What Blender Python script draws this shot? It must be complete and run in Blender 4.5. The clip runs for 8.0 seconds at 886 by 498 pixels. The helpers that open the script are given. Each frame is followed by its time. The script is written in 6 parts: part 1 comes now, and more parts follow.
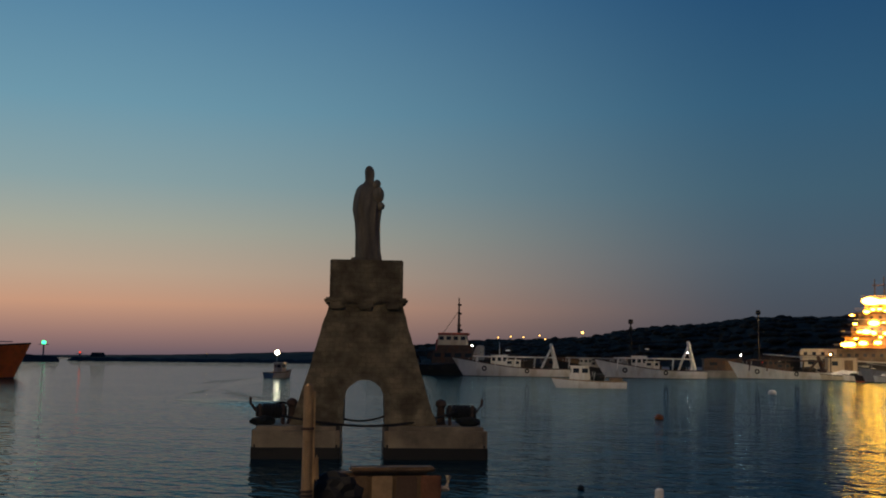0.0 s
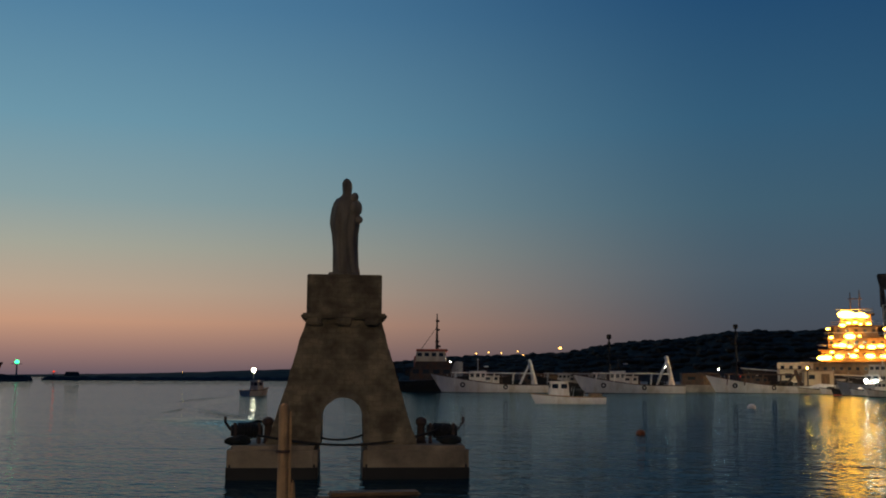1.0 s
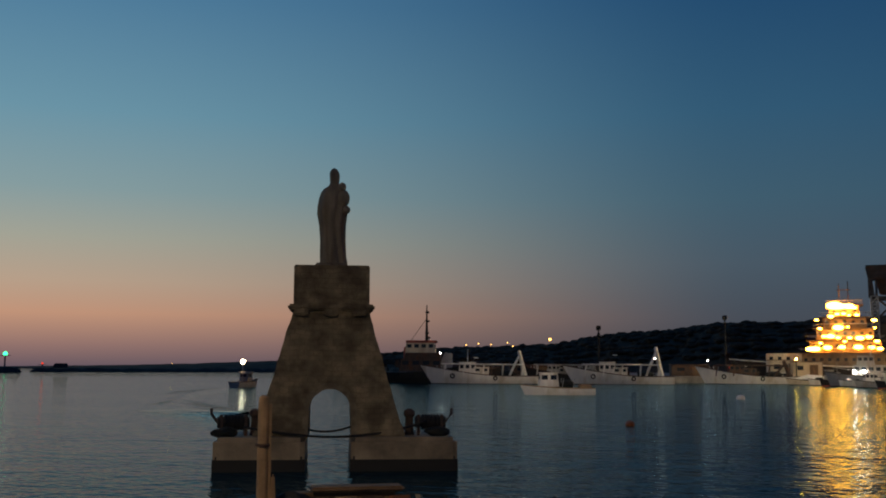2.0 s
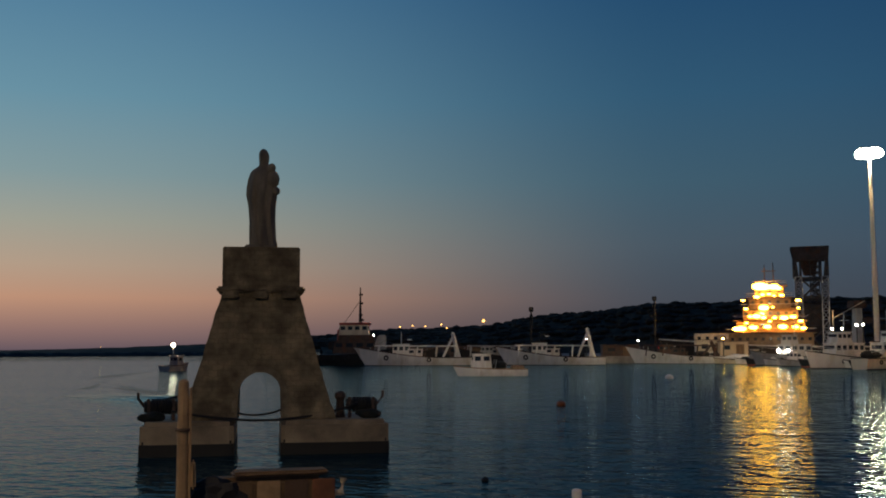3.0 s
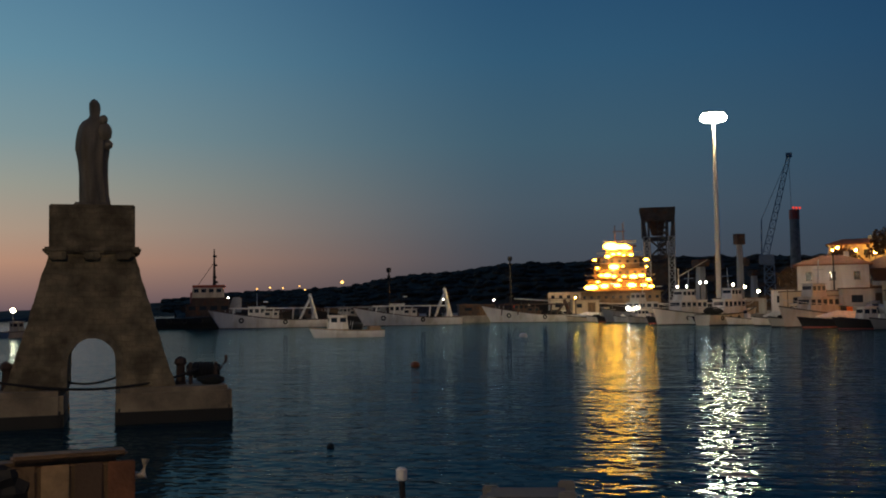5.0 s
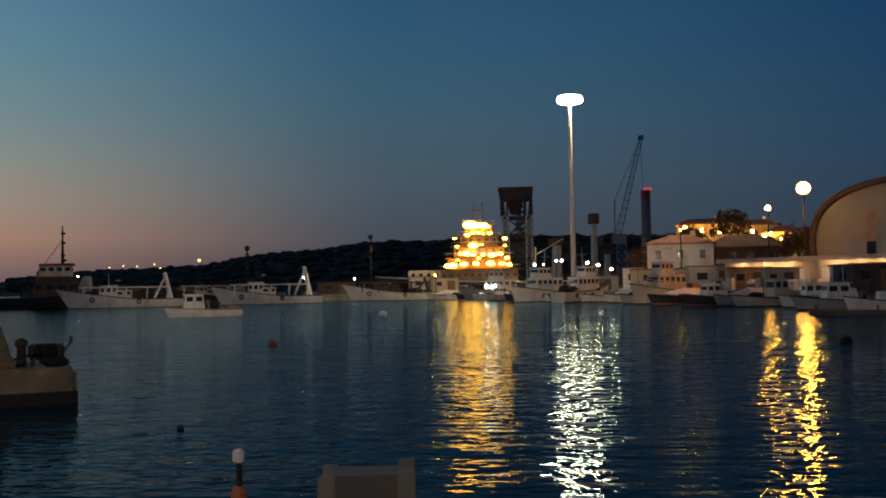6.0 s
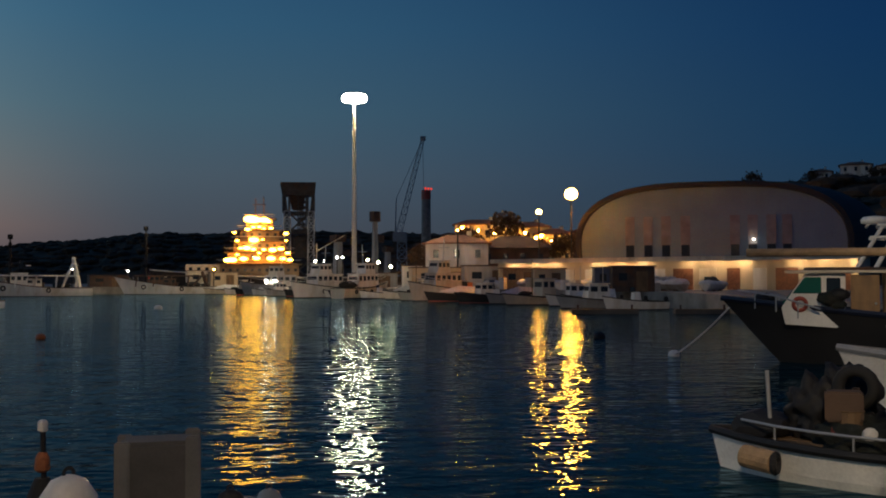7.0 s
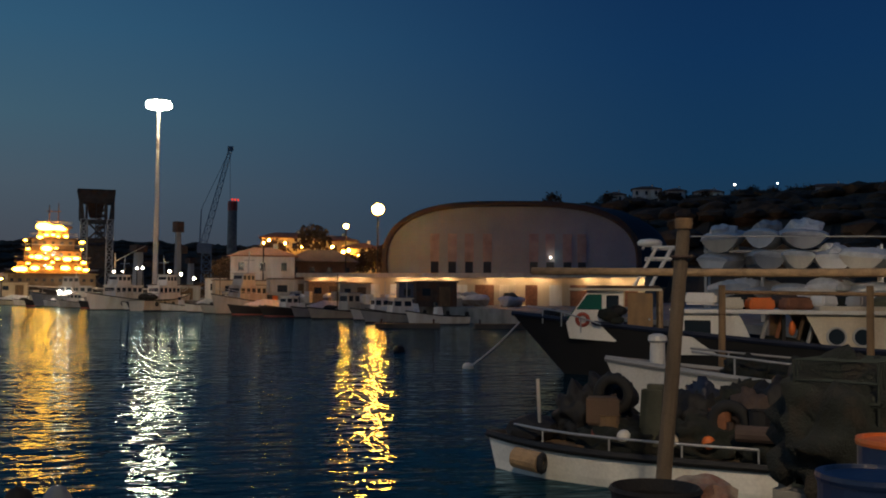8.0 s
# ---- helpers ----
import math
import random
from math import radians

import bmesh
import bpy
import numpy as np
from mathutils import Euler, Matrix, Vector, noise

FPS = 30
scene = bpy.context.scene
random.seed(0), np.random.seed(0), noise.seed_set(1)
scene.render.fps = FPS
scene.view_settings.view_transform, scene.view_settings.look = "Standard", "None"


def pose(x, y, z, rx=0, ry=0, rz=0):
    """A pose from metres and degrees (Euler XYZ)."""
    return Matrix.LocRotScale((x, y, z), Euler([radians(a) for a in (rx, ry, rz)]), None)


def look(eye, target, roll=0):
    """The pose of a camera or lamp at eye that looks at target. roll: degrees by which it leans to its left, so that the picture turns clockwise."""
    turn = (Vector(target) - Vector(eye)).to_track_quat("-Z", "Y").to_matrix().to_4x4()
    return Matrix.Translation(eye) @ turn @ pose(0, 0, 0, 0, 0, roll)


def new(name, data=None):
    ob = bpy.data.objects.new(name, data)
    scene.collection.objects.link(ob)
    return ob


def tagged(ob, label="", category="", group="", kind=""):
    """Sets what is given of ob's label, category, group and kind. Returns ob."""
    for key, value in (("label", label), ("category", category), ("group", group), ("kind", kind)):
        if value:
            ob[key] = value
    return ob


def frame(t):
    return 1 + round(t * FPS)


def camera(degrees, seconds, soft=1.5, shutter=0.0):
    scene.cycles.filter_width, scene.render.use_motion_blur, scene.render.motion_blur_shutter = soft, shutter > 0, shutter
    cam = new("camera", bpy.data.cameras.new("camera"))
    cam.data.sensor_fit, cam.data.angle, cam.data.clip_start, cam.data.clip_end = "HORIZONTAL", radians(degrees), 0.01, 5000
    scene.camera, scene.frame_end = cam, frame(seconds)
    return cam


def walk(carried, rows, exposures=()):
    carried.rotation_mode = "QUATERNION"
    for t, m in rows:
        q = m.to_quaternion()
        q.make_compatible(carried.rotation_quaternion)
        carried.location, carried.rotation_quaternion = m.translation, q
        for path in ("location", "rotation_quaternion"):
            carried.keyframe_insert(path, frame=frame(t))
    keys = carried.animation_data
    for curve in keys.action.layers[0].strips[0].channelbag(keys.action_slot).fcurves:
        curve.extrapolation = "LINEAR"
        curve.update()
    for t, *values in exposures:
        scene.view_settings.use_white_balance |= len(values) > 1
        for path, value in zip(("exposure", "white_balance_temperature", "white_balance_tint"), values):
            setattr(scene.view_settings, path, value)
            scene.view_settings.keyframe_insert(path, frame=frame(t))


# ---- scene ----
PATH = [  # seconds, x, y, heading to the right of +y, pitch, roll
    (0.0, -0.23, -0.90, 6.77, 6.22, 0.71),
    (0.5, -0.22, -0.51, 7.35, 6.03, 0.31),
    (1.0, -0.22, -0.27, 8.04, 7.14, 0.27),
    (2.5, -0.08, 0.01, 9.58, 6.14, -0.05),
    (3.0, -0.04, 0.04, 12.31, 5.66, -0.22),
    (3.5, 0.00, 0.11, 13.99, 5.64, -0.40),
    (4.0, -0.02, 0.01, 15.79, 5.19, -0.93),
    (4.2, 0.03, 0.09, 16.58, 4.79, -0.92),
    (5.5, 0.63, 1.14, 23.42, 2.61, -1.12),
    (6.0, 0.62, 0.86, 27.91, 2.05, -1.16),
    (6.5, 0.24, 0.27, 33.65, 2.56, -0.84),
    (7.0, -0.05, -0.29, 40.07, 1.70, -0.18),
    (7.5, -0.27, -0.60, 45.93, 1.91, 0.31),
    (8.0, -0.51, -1.08, 50.76, 2.52, 0.52),
]
EYE = 2.85
cam = camera(46.73, 8.0, soft=1.9)
walk(cam, [(t, pose(x, y, EYE, 90 + p, 0, -h) @ pose(0, 0, 0, 0, 0, r)) for t, x, y, h, p, r in PATH], [(0, 0.10), (3, 0.0), (5.5, 0.0), (6.5, 0.0), (8, 0.0)])


# ---- sky and light ----
def srgb(r, g, b):
    return tuple(((c / 255 + 0.055) / 1.055) ** 2.4 if c > 10 else c / 255 / 12.92 for c in (r, g, b)) + (1.0,)


class Nodes:
    """A short way to write node trees."""

    def __init__(self, tree, fresh=True):
        self.tree = tree
        if fresh:
            tree.nodes.clear()

    def add(self, kind, **values):
        n = self.tree.nodes.new(kind)
        for key, v in values.items():
            setattr(n, key, v)
        return n

    def link(self, a, b):
        self.tree.links.new(a, b)

    def math(self, op, a, b=None, c=None):
        n = self.add("ShaderNodeMath", operation=op)
        for i, v in enumerate((a, b, c)):
            if v is None:
                continue
            if isinstance(v, (int, float)):
                n.inputs[i].default_value = v
            else:
                self.link(v, n.inputs[i])
        return n.outputs[0]

    def ramp(self, fac, stops):
        n = self.add("ShaderNodeValToRGB")
        e = n.color_ramp.elements
        while len(e) < len(stops):
            e.new(0.5)
        for el, (p, c) in zip(e, stops):
            el.position, el.color = p, c
        self.link(fac, n.inputs[0])
        return n.outputs[0]


world = bpy.data.worlds.new("dusk_sky")
world.use_nodes = True
scene.world = world
W = Nodes(world.node_tree)
tc = W.add("ShaderNodeTexCoord")
sep = W.add("ShaderNodeSeparateXYZ")
W.link(tc.outputs["Generated"], sep.inputs[0])
up = W.math("MAXIMUM", sep.outputs[2], 0.0)
SUNSET = radians(-34)  # where the sun went down, from +y to the right
flat = W.math("ADD", W.math("MULTIPLY", sep.outputs[0], math.sin(SUNSET)), W.math("MULTIPLY", sep.outputs[1], math.cos(SUNSET)))
side = W.math("SQRT", W.math("MAXIMUM", W.math("SUBTRACT", 1.0, W.math("MULTIPLY", sep.outputs[2], sep.outputs[2])), 0.001))
near = W.math("DIVIDE", flat, side)  # 1 towards the sunset, -1 away from it
lift = W.math("MULTIPLY", up, 2.0)
warm = W.ramp(lift, [(0.0, srgb(100, 86, 96)), (0.04, srgb(146, 114, 108)), (0.10, srgb(194, 148, 121)), (0.16, srgb(184, 160, 138)), (0.24, srgb(163, 163, 149)), (0.33, srgb(134, 157, 160)),
                     (0.47, srgb(107, 148, 166)), (0.68, srgb(79, 124, 155)), (1.0, srgb(44, 90, 130))])
mid = W.ramp(lift, [(0.0, srgb(55, 57, 66)), (0.09, srgb(71, 76, 85)), (0.2, srgb(73, 88, 100)), (0.32, srgb(64, 93, 110)), (0.48, srgb(50, 89, 116)), (0.7, srgb(34, 74, 110)), (1.0, srgb(22, 52, 88))])
cool = W.ramp(lift, [(0.0, srgb(34, 45, 58)), (0.10, srgb(31, 54, 73)), (0.25, srgb(21, 54, 84)), (0.45, srgb(15, 49, 86)), (0.70, srgb(12, 41, 80)), (1.0, srgb(9, 32, 67))])


def blend(k, a, b):
    n = W.add("ShaderNodeMixRGB")
    W.link(k, n.inputs[0]), W.link(a, n.inputs[1]), W.link(b, n.inputs[2])
    return n.outputs[0]


def span(lo, hi):
    n = W.add("ShaderNodeMapRange", interpolation_type="SMOOTHSTEP")
    n.inputs["From Min"].default_value, n.inputs["From Max"].default_value = lo, hi
    W.link(near, n.inputs["Value"])
    return n.outputs[0]


tint = blend(span(0.50, 1.0), blend(span(-0.20, 0.62), cool, mid), warm)
bg = W.add("ShaderNodeBackground")
bg.inputs["Strength"].default_value = 1.0
W.link(tint, bg.inputs["Color"])
W.link(bg.outputs[0], W.add("ShaderNodeOutputWorld").inputs[0])

# the glow left over the sea where the sun has set: very soft and weak
glow = bpy.data.lights.new("afterglow", "SUN")
glow.energy, glow.angle, glow.color = 0.05, radians(40), (1.0, 0.66, 0.48)
new("afterglow", glow).matrix_world = look((0, 0, 50), (-50 * math.sin(SUNSET), -50 * math.cos(SUNSET), 44))


def unseen_fill_beam(name, target, watts, cone):
    """An added fill spot, set at the unseen near-quay mast and aimed across the water."""
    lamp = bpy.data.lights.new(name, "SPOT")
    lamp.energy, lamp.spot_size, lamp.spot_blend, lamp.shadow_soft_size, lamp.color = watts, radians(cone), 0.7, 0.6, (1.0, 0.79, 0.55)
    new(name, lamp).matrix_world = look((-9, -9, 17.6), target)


for aim, watts in (((26, 205, 6), 820000), ((56, 200, 6), 820000), ((108, 212, 6), 1500000)):
    unseen_fill_beam("unseen_fill_beam", aim, watts, 15)
# added fill spots: quay houses, monument, hall side, near boats, black boat, rack
unseen_fill_beam("unseen_fill_beam", (107, 146, 3), 2300000, 14)
unseen_fill_beam("unseen_fill_beam", (1.2, 31, 4.5), 11500, 24)
unseen_fill_beam("unseen_fill_beam", (92, 86, 2), 250000, 18)
unseen_fill_beam("unseen_fill_beam", (19, 7.3, 1), 22000, 31)
unseen_fill_beam("unseen_fill_beam", (35, 13, 2.5), 60000, 20)
unseen_fill_beam("unseen_fill_beam", (58, 12, 4), 250000, 16)


# ---- materials ----
def material(name, color, rough=0.7, metal=0.0, vary=0.25, scale=2.0, bump=0.2, fine=40.0, stain=None, streak=False):
    """A weathered surface: broad patches, fine grain, relief, and stains of a second colour."""
    m = bpy.data.materials.new(name)
    m.use_nodes = True
    N = Nodes(m.node_tree)
    tc = N.add("ShaderNodeTexCoord")
    mp = N.add("ShaderNodeMapping")
    mp.inputs["Scale"].default_value = (1, 1, 0.22) if streak else (1, 1, 1)
    N.link(tc.outputs["Object"], mp.inputs[0])
    big = N.add("ShaderNodeTexNoise")
    big.inputs["Scale"].default_value, big.inputs["Detail"].default_value = scale, 6
    N.link(mp.outputs[0], big.inputs["Vector"])
    small = N.add("ShaderNodeTexNoise")
    small.inputs["Scale"].default_value, small.inputs["Detail"].default_value = fine, 3
    N.link(tc.outputs["Object"], small.inputs["Vector"])
    info = N.add("ShaderNodeObjectInfo")
    base = tuple(color[:3])
    dark, light = [tuple(max(0.0, c * k) for c in base) + (1,) for k in (1 - vary, 1 + vary * 0.7)]
    body = N.ramp(big.outputs[0], [(0.3, dark), (0.7, light)])
    if stain:
        st = N.add("ShaderNodeTexNoise")
        st.inputs["Scale"].default_value, st.inputs["Detail"].default_value = scale * 0.6, 8
        N.link(mp.outputs[0], st.inputs["Vector"])
        k = N.ramp(st.outputs[0], [(0.50, (0, 0, 0, 1)), (0.66, (0.8, 0.8, 0.8, 1))])
        mx = N.add("ShaderNodeMixRGB")
        N.link(k, mx.inputs[0]), N.link(body, mx.inputs[1])
        mx.inputs[2].default_value = (*stain[:3], 1)
        body = mx.outputs[0]
    grain = N.math("MULTIPLY_ADD", small.outputs[0], 0.35, 0.82)
    each = N.math("MULTIPLY_ADD", info.outputs["Random"], 0.16, 0.92)
    g2 = N.math("MULTIPLY", grain, each)
    mul = N.add("ShaderNodeMixRGB", blend_type="MULTIPLY")
    mul.inputs[0].default_value = 1.0
    N.link(body, mul.inputs[1]), N.link(g2, mul.inputs[2])
    p = N.add("ShaderNodeBsdfPrincipled")
    p.inputs["Metallic"].default_value = metal
    N.link(mul.outputs[0], p.inputs["Base Color"])
    N.link(N.math("MULTIPLY_ADD", big.outputs[0], 0.25, rough - 0.12), p.inputs["Roughness"])
    b = N.add("ShaderNodeBump")
    b.inputs["Strength"].default_value, b.inputs["Distance"].default_value = bump, 0.02
    N.link(N.math("ADD", small.outputs[0], N.math("MULTIPLY", big.outputs[0], 2.0)), b.inputs["Height"])
    N.link(b.outputs[0], p.inputs["Normal"])
    N.link(p.outputs[0], N.add("ShaderNodeOutputMaterial").inputs[0])
    return m


def lit(name, color, strength):
    m = bpy.data.materials.new(name)
    m.use_nodes = True
    N = Nodes(m.node_tree)
    e = N.add("ShaderNodeEmission")
    e.inputs[0].default_value, e.inputs[1].default_value = (*color[:3], 1), strength
    N.link(e.outputs[0], N.add("ShaderNodeOutputMaterial").inputs[0])
    return m


def glassy(name, color=(0.02, 0.03, 0.04)):
    m = bpy.data.materials.new(name)
    m.use_nodes = True
    p = m.node_tree.nodes["Principled BSDF"]
    p.inputs["Base Color"].default_value = (*color, 1)
    p.inputs["Roughness"].default_value = 0.08
    return m


def sea_water():
    m = bpy.data.materials.new("harbour_water")
    m.use_nodes = True
    N = Nodes(m.node_tree)
    tc = N.add("ShaderNodeTexCoord")
    heights = []
    for sc, ratio, amp in ((0.25, 0.6, 0.08), (1.3, 0.62, 0.058), (3.6, 0.66, 0.030), (8.0, 0.7, 0.004)):
        mp = N.add("ShaderNodeMapping", vector_type="TEXTURE")
        mp.inputs["Rotation"].default_value = (0, 0, radians(-35))
        mp.inputs["Scale"].default_value = (1 / ratio, 1, 1)
        N.link(tc.outputs["Object"], mp.inputs[0])
        n = N.add("ShaderNodeTexNoise")
        n.inputs["Scale"].default_value, n.inputs["Detail"].default_value, n.inputs["Roughness"].default_value = sc, 1, 0.5
        N.link(mp.outputs[0], n.inputs["Vector"])
        heights.append(N.math("MULTIPLY", n.outputs[0], amp))
    h = N.math("ADD", N.math("ADD", heights[0], heights[1]), N.math("ADD", heights[2], heights[3]))
    calm = N.add("ShaderNodeTexNoise")
    calm.inputs["Scale"].default_value = 0.03
    N.link(tc.outputs["Object"], calm.inputs["Vector"])
    b = N.add("ShaderNodeBump")
    b.inputs["Distance"].default_value = 1.0
    N.link(N.math("MULTIPLY_ADD", calm.outputs[0], 0.7, 0.80), b.inputs["Strength"])
    N.link(h, b.inputs["Height"])
    depth = N.add("ShaderNodeBsdfDiffuse")  # the murky green body of the water
    depth.inputs["Color"].default_value = (0.001, 0.024, 0.037, 1)
    gloss = N.add("ShaderNodeBsdfGlossy")
    gloss.inputs["Color"].default_value, gloss.inputs["Roughness"].default_value = (0.60, 0.84, 0.96, 1), 0.03
    fresnel = N.add("ShaderNodeFresnel")
    fresnel.inputs["IOR"].default_value = 1.08
    for n in (depth, gloss, fresnel):
        N.link(b.outputs[0], n.inputs["Normal"])
    mix = N.add("ShaderNodeMixShader")
    N.link(fresnel.outputs[0], mix.inputs[0]), N.link(depth.outputs[0], mix.inputs[1]), N.link(gloss.outputs[0], mix.inputs[2])
    N.link(mix.outputs[0], N.add("ShaderNodeOutputMaterial").inputs[0])
    return m


def masonry(name, color, mortar, row=0.19, wide=0.46):
    """Rough coursed stone: courses on x and z, each stone of its own tone, worn patches and pitting."""
    m = material(name, color, 0.9, vary=0.6, scale=2.2, bump=0.9, fine=26, stain=tuple(c * 0.42 for c in color))
    N = Nodes(m.node_tree, False)
    p = next(n for n in N.tree.nodes if n.type == "BSDF_PRINCIPLED")
    b = next(n for n in N.tree.nodes if n.type == "BUMP")
    old, height = p.inputs["Base Color"].links[0].from_socket, b.inputs["Height"].links[0].from_socket
    tc = N.add("ShaderNodeTexCoord")
    mp = N.add("ShaderNodeMapping")
    mp.inputs["Rotation"].default_value = (radians(-90), 0, 0)
    N.link(tc.outputs["Object"], mp.inputs[0])
    warp = N.add("ShaderNodeTexNoise")
    warp.inputs["Scale"].default_value = 3.0
    N.link(tc.outputs["Object"], warp.inputs["Vector"])
    mv = N.add("ShaderNodeVectorMath", operation="MULTIPLY_ADD")
    mv.inputs[1].default_value = (0.16, 0.16, 0.16)
    N.link(warp.outputs["Color"], mv.inputs[0]), N.link(mp.outputs[0], mv.inputs[2])
    br = N.add("ShaderNodeTexBrick")
    br.inputs["Scale"].default_value, br.inputs["Mortar Size"].default_value, br.inputs["Mortar Smooth"].default_value = 1.0, 0.016, 0.5
    br.inputs["Brick Width"].default_value, br.inputs["Row Height"].default_value = wide, row
    br.inputs["Color1"].default_value, br.inputs["Color2"].default_value, br.inputs["Mortar"].default_value = (1.15, 1.12, 1.05, 1), (0.68, 0.68, 0.7, 1), (*mortar, 1)
    N.link(mv.outputs[0], br.inputs["Vector"])
    mx = N.add("ShaderNodeMixRGB", blend_type="MULTIPLY")
    mx.inputs[0].default_value = 0.5
    N.link(old, mx.inputs[1]), N.link(br.outputs["Color"], mx.inputs[2])
    N.link(mx.outputs[0], p.inputs["Base Color"])
    N.link(N.math("SUBTRACT", height, N.math("MULTIPLY", br.outputs["Fac"], 0.6)), b.inputs["Height"])
    return m


STONE = masonry("weathered_limestone", (0.25, 0.20, 0.122), (0.62, 0.6, 0.55), 0.15, 0.27)
STONE_PALE = material("pale_scraped_stone", (0.27, 0.22, 0.14), 0.9, vary=0.6, scale=2.2, bump=0.9, fine=26, stain=(0.12, 0.095, 0.06))
STONE_WET = material("wet_stone_base", (0.33, 0.26, 0.17), 0.7, vary=0.4, scale=1.4, bump=0.5, fine=20, stain=(0.12, 0.09, 0.06))
WEED = material("dark_weed_band", (0.009, 0.008, 0.007), 0.6, vary=0.5, scale=3)
FIGURE = material("grey_statue_stone", (0.29, 0.245, 0.175), 0.8, vary=0.6, scale=2.0, bump=0.4, fine=18, stain=(0.08, 0.065, 0.05), streak=True)
CONCRETE = material("quay_concrete", (0.25, 0.235, 0.21), 0.9, vary=0.3, scale=0.6, bump=0.3, fine=12, stain=(0.12, 0.11, 0.10))
ROCK = material("dark_rock", (0.07, 0.065, 0.06), 0.9, vary=0.4, scale=0.5, bump=0.5, fine=5)
WOOD = material("worn_wood", (0.16, 0.10, 0.052), 0.8, vary=0.4, scale=4, bump=0.5, fine=30, stain=(0.10, 0.065, 0.035), streak=True)
AMBERWOOD = material("varnished_amber_wood", (0.24, 0.125, 0.038), 0.45, vary=0.3, scale=4, bump=0.2, fine=30, streak=True)
POLEWOOD = material("grey_weathered_pole_wood", (0.115, 0.085, 0.058), 0.85, vary=0.4, scale=3, bump=0.6, fine=26, stain=(0.06, 0.042, 0.028), streak=True)
WOOD_PALE = material("pale_plank", (0.36, 0.24, 0.13), 0.8, vary=0.35, scale=5, bump=0.4, fine=30)
FRESHWHITE = material("fresh_white_hull_paint", (0.86, 0.84, 0.78), 0.5, vary=0.1, scale=1.5, bump=0.08, fine=20, stain=(0.66, 0.60, 0.48), streak=True)
WHITE = material("white_boat_paint", (0.74, 0.72, 0.67), 0.45, vary=0.12, scale=1.2, bump=0.08, fine=20, stain=(0.52, 0.46, 0.36), streak=True)
CREAM = material("cream_paint", (0.62, 0.55, 0.42), 0.6, vary=0.15, scale=1.0, bump=0.1, fine=15, stain=(0.42, 0.34, 0.24), streak=True)
GREY = material("grey_ship_paint", (0.36, 0.36, 0.35), 0.55, vary=0.2, scale=1.0, bump=0.1, stain=(0.24, 0.19, 0.15), streak=True)
DARKPAINT = material("black_hull_paint", (0.010, 0.010, 0.011), 0.7, vary=0.3, scale=1.5, bump=0.1)
RED = material("faded_red_paint", (0.42, 0.075, 0.045), 0.55, vary=0.25, scale=1.5, bump=0.1)
ORANGE = material("orange_paint", (0.72, 0.17, 0.03), 0.5, vary=0.2, scale=1.5, bump=0.1)
FADED = material("faded_orange_plastic", (0.34, 0.115, 0.04), 0.7, vary=0.3, scale=6, bump=0.2)
BLUE = material("blue_plastic", (0.012, 0.038, 0.11), 0.45, vary=0.2, scale=3, bump=0.08)
RUBBER = material("black_rubber", (0.014, 0.014, 0.014), 0.8, vary=0.3, scale=6)
STEEL = material("galvanised_steel", (0.42, 0.43, 0.43), 0.5, 0.6, vary=0.15, scale=3, bump=0.08)
# distance haze is put into this blue-grey base colour
HAZESTEEL = material("haze_tinted_crane_steel", (0.20, 0.25, 0.31), 0.7, vary=0.2, scale=1.0, bump=0.1)
DARKSTEEL = material("dark_weathered_steel", (0.075, 0.068, 0.064), 0.85, vary=0.4, scale=0.8, bump=0.3, stain=(0.10, 0.06, 0.04))
RUST = material("rusty_steel", (0.085, 0.06, 0.05), 0.85, 0.2, vary=0.4, scale=1.5, bump=0.3, stain=(0.13, 0.055, 0.025))
NET = material("fishing_net", (0.014, 0.018, 0.015), 0.95, vary=0.5, scale=6, bump=0.9, fine=45, stain=(0.032, 0.025, 0.017))
CANVAS = material("pale_cover_canvas", (0.62, 0.62, 0.60), 0.85, vary=0.2, scale=2.5, bump=0.3, fine=15)
PLASTER = material("cream_plaster", (0.55, 0.45, 0.31), 0.9, vary=0.15, scale=0.5, bump=0.1, stain=(0.40, 0.32, 0.22), streak=True)
SHEET = material("grey_green_metal_cladding", (0.26, 0.35, 0.40), 0.6, vary=0.12, scale=0.25, bump=0.06, fine=6, stain=(0.25, 0.32, 0.33))
ROOF = material("brown_roof", (0.12, 0.075, 0.05), 0.85, vary=0.3, scale=0.8, bump=0.3)
TILE = material("terracotta_roof", (0.22, 0.10, 0.06), 0.85, vary=0.3, scale=1.2, bump=0.3)
ROOF_SHELL = material("brown_shell_cladding", (0.05, 0.047, 0.044), 0.85, vary=0.2, scale=0.3, bump=0.08, fine=4)
BRICKPINK = material("faded_pink_panel", (0.33, 0.31, 0.30), 0.8, vary=0.3, scale=0.6, bump=0.1)
RUSTWOOD = material("reddish_wood", (0.22, 0.09, 0.045), 0.75, vary=0.35, scale=4, bump=0.3)
NAVY = material("navy_blue_paint", (0.012, 0.017, 0.035), 0.5, vary=0.3, scale=2)
OLIVE = material("olive_canvas", (0.075, 0.075, 0.05), 0.9, vary=0.35, scale=3, bump=0.4)
NETWIRE = material("green_trap_wire", (0.022, 0.030, 0.024), 0.8, vary=0.3, scale=5)
RAGS = material("pale_rags", (0.42, 0.34, 0.25), 0.95, vary=0.5, scale=5, bump=0.8, stain=(0.30, 0.08, 0.05))
SHIPBUFF = material("buff_ship_paint", (0.24, 0.165, 0.09), 0.7, vary=0.3, scale=0.8, bump=0.1, stain=(0.09, 0.06, 0.035))
DULLGREY = material("dull_grey_plastic", (0.165, 0.165, 0.16), 0.7, vary=0.2, scale=3, bump=0.1)
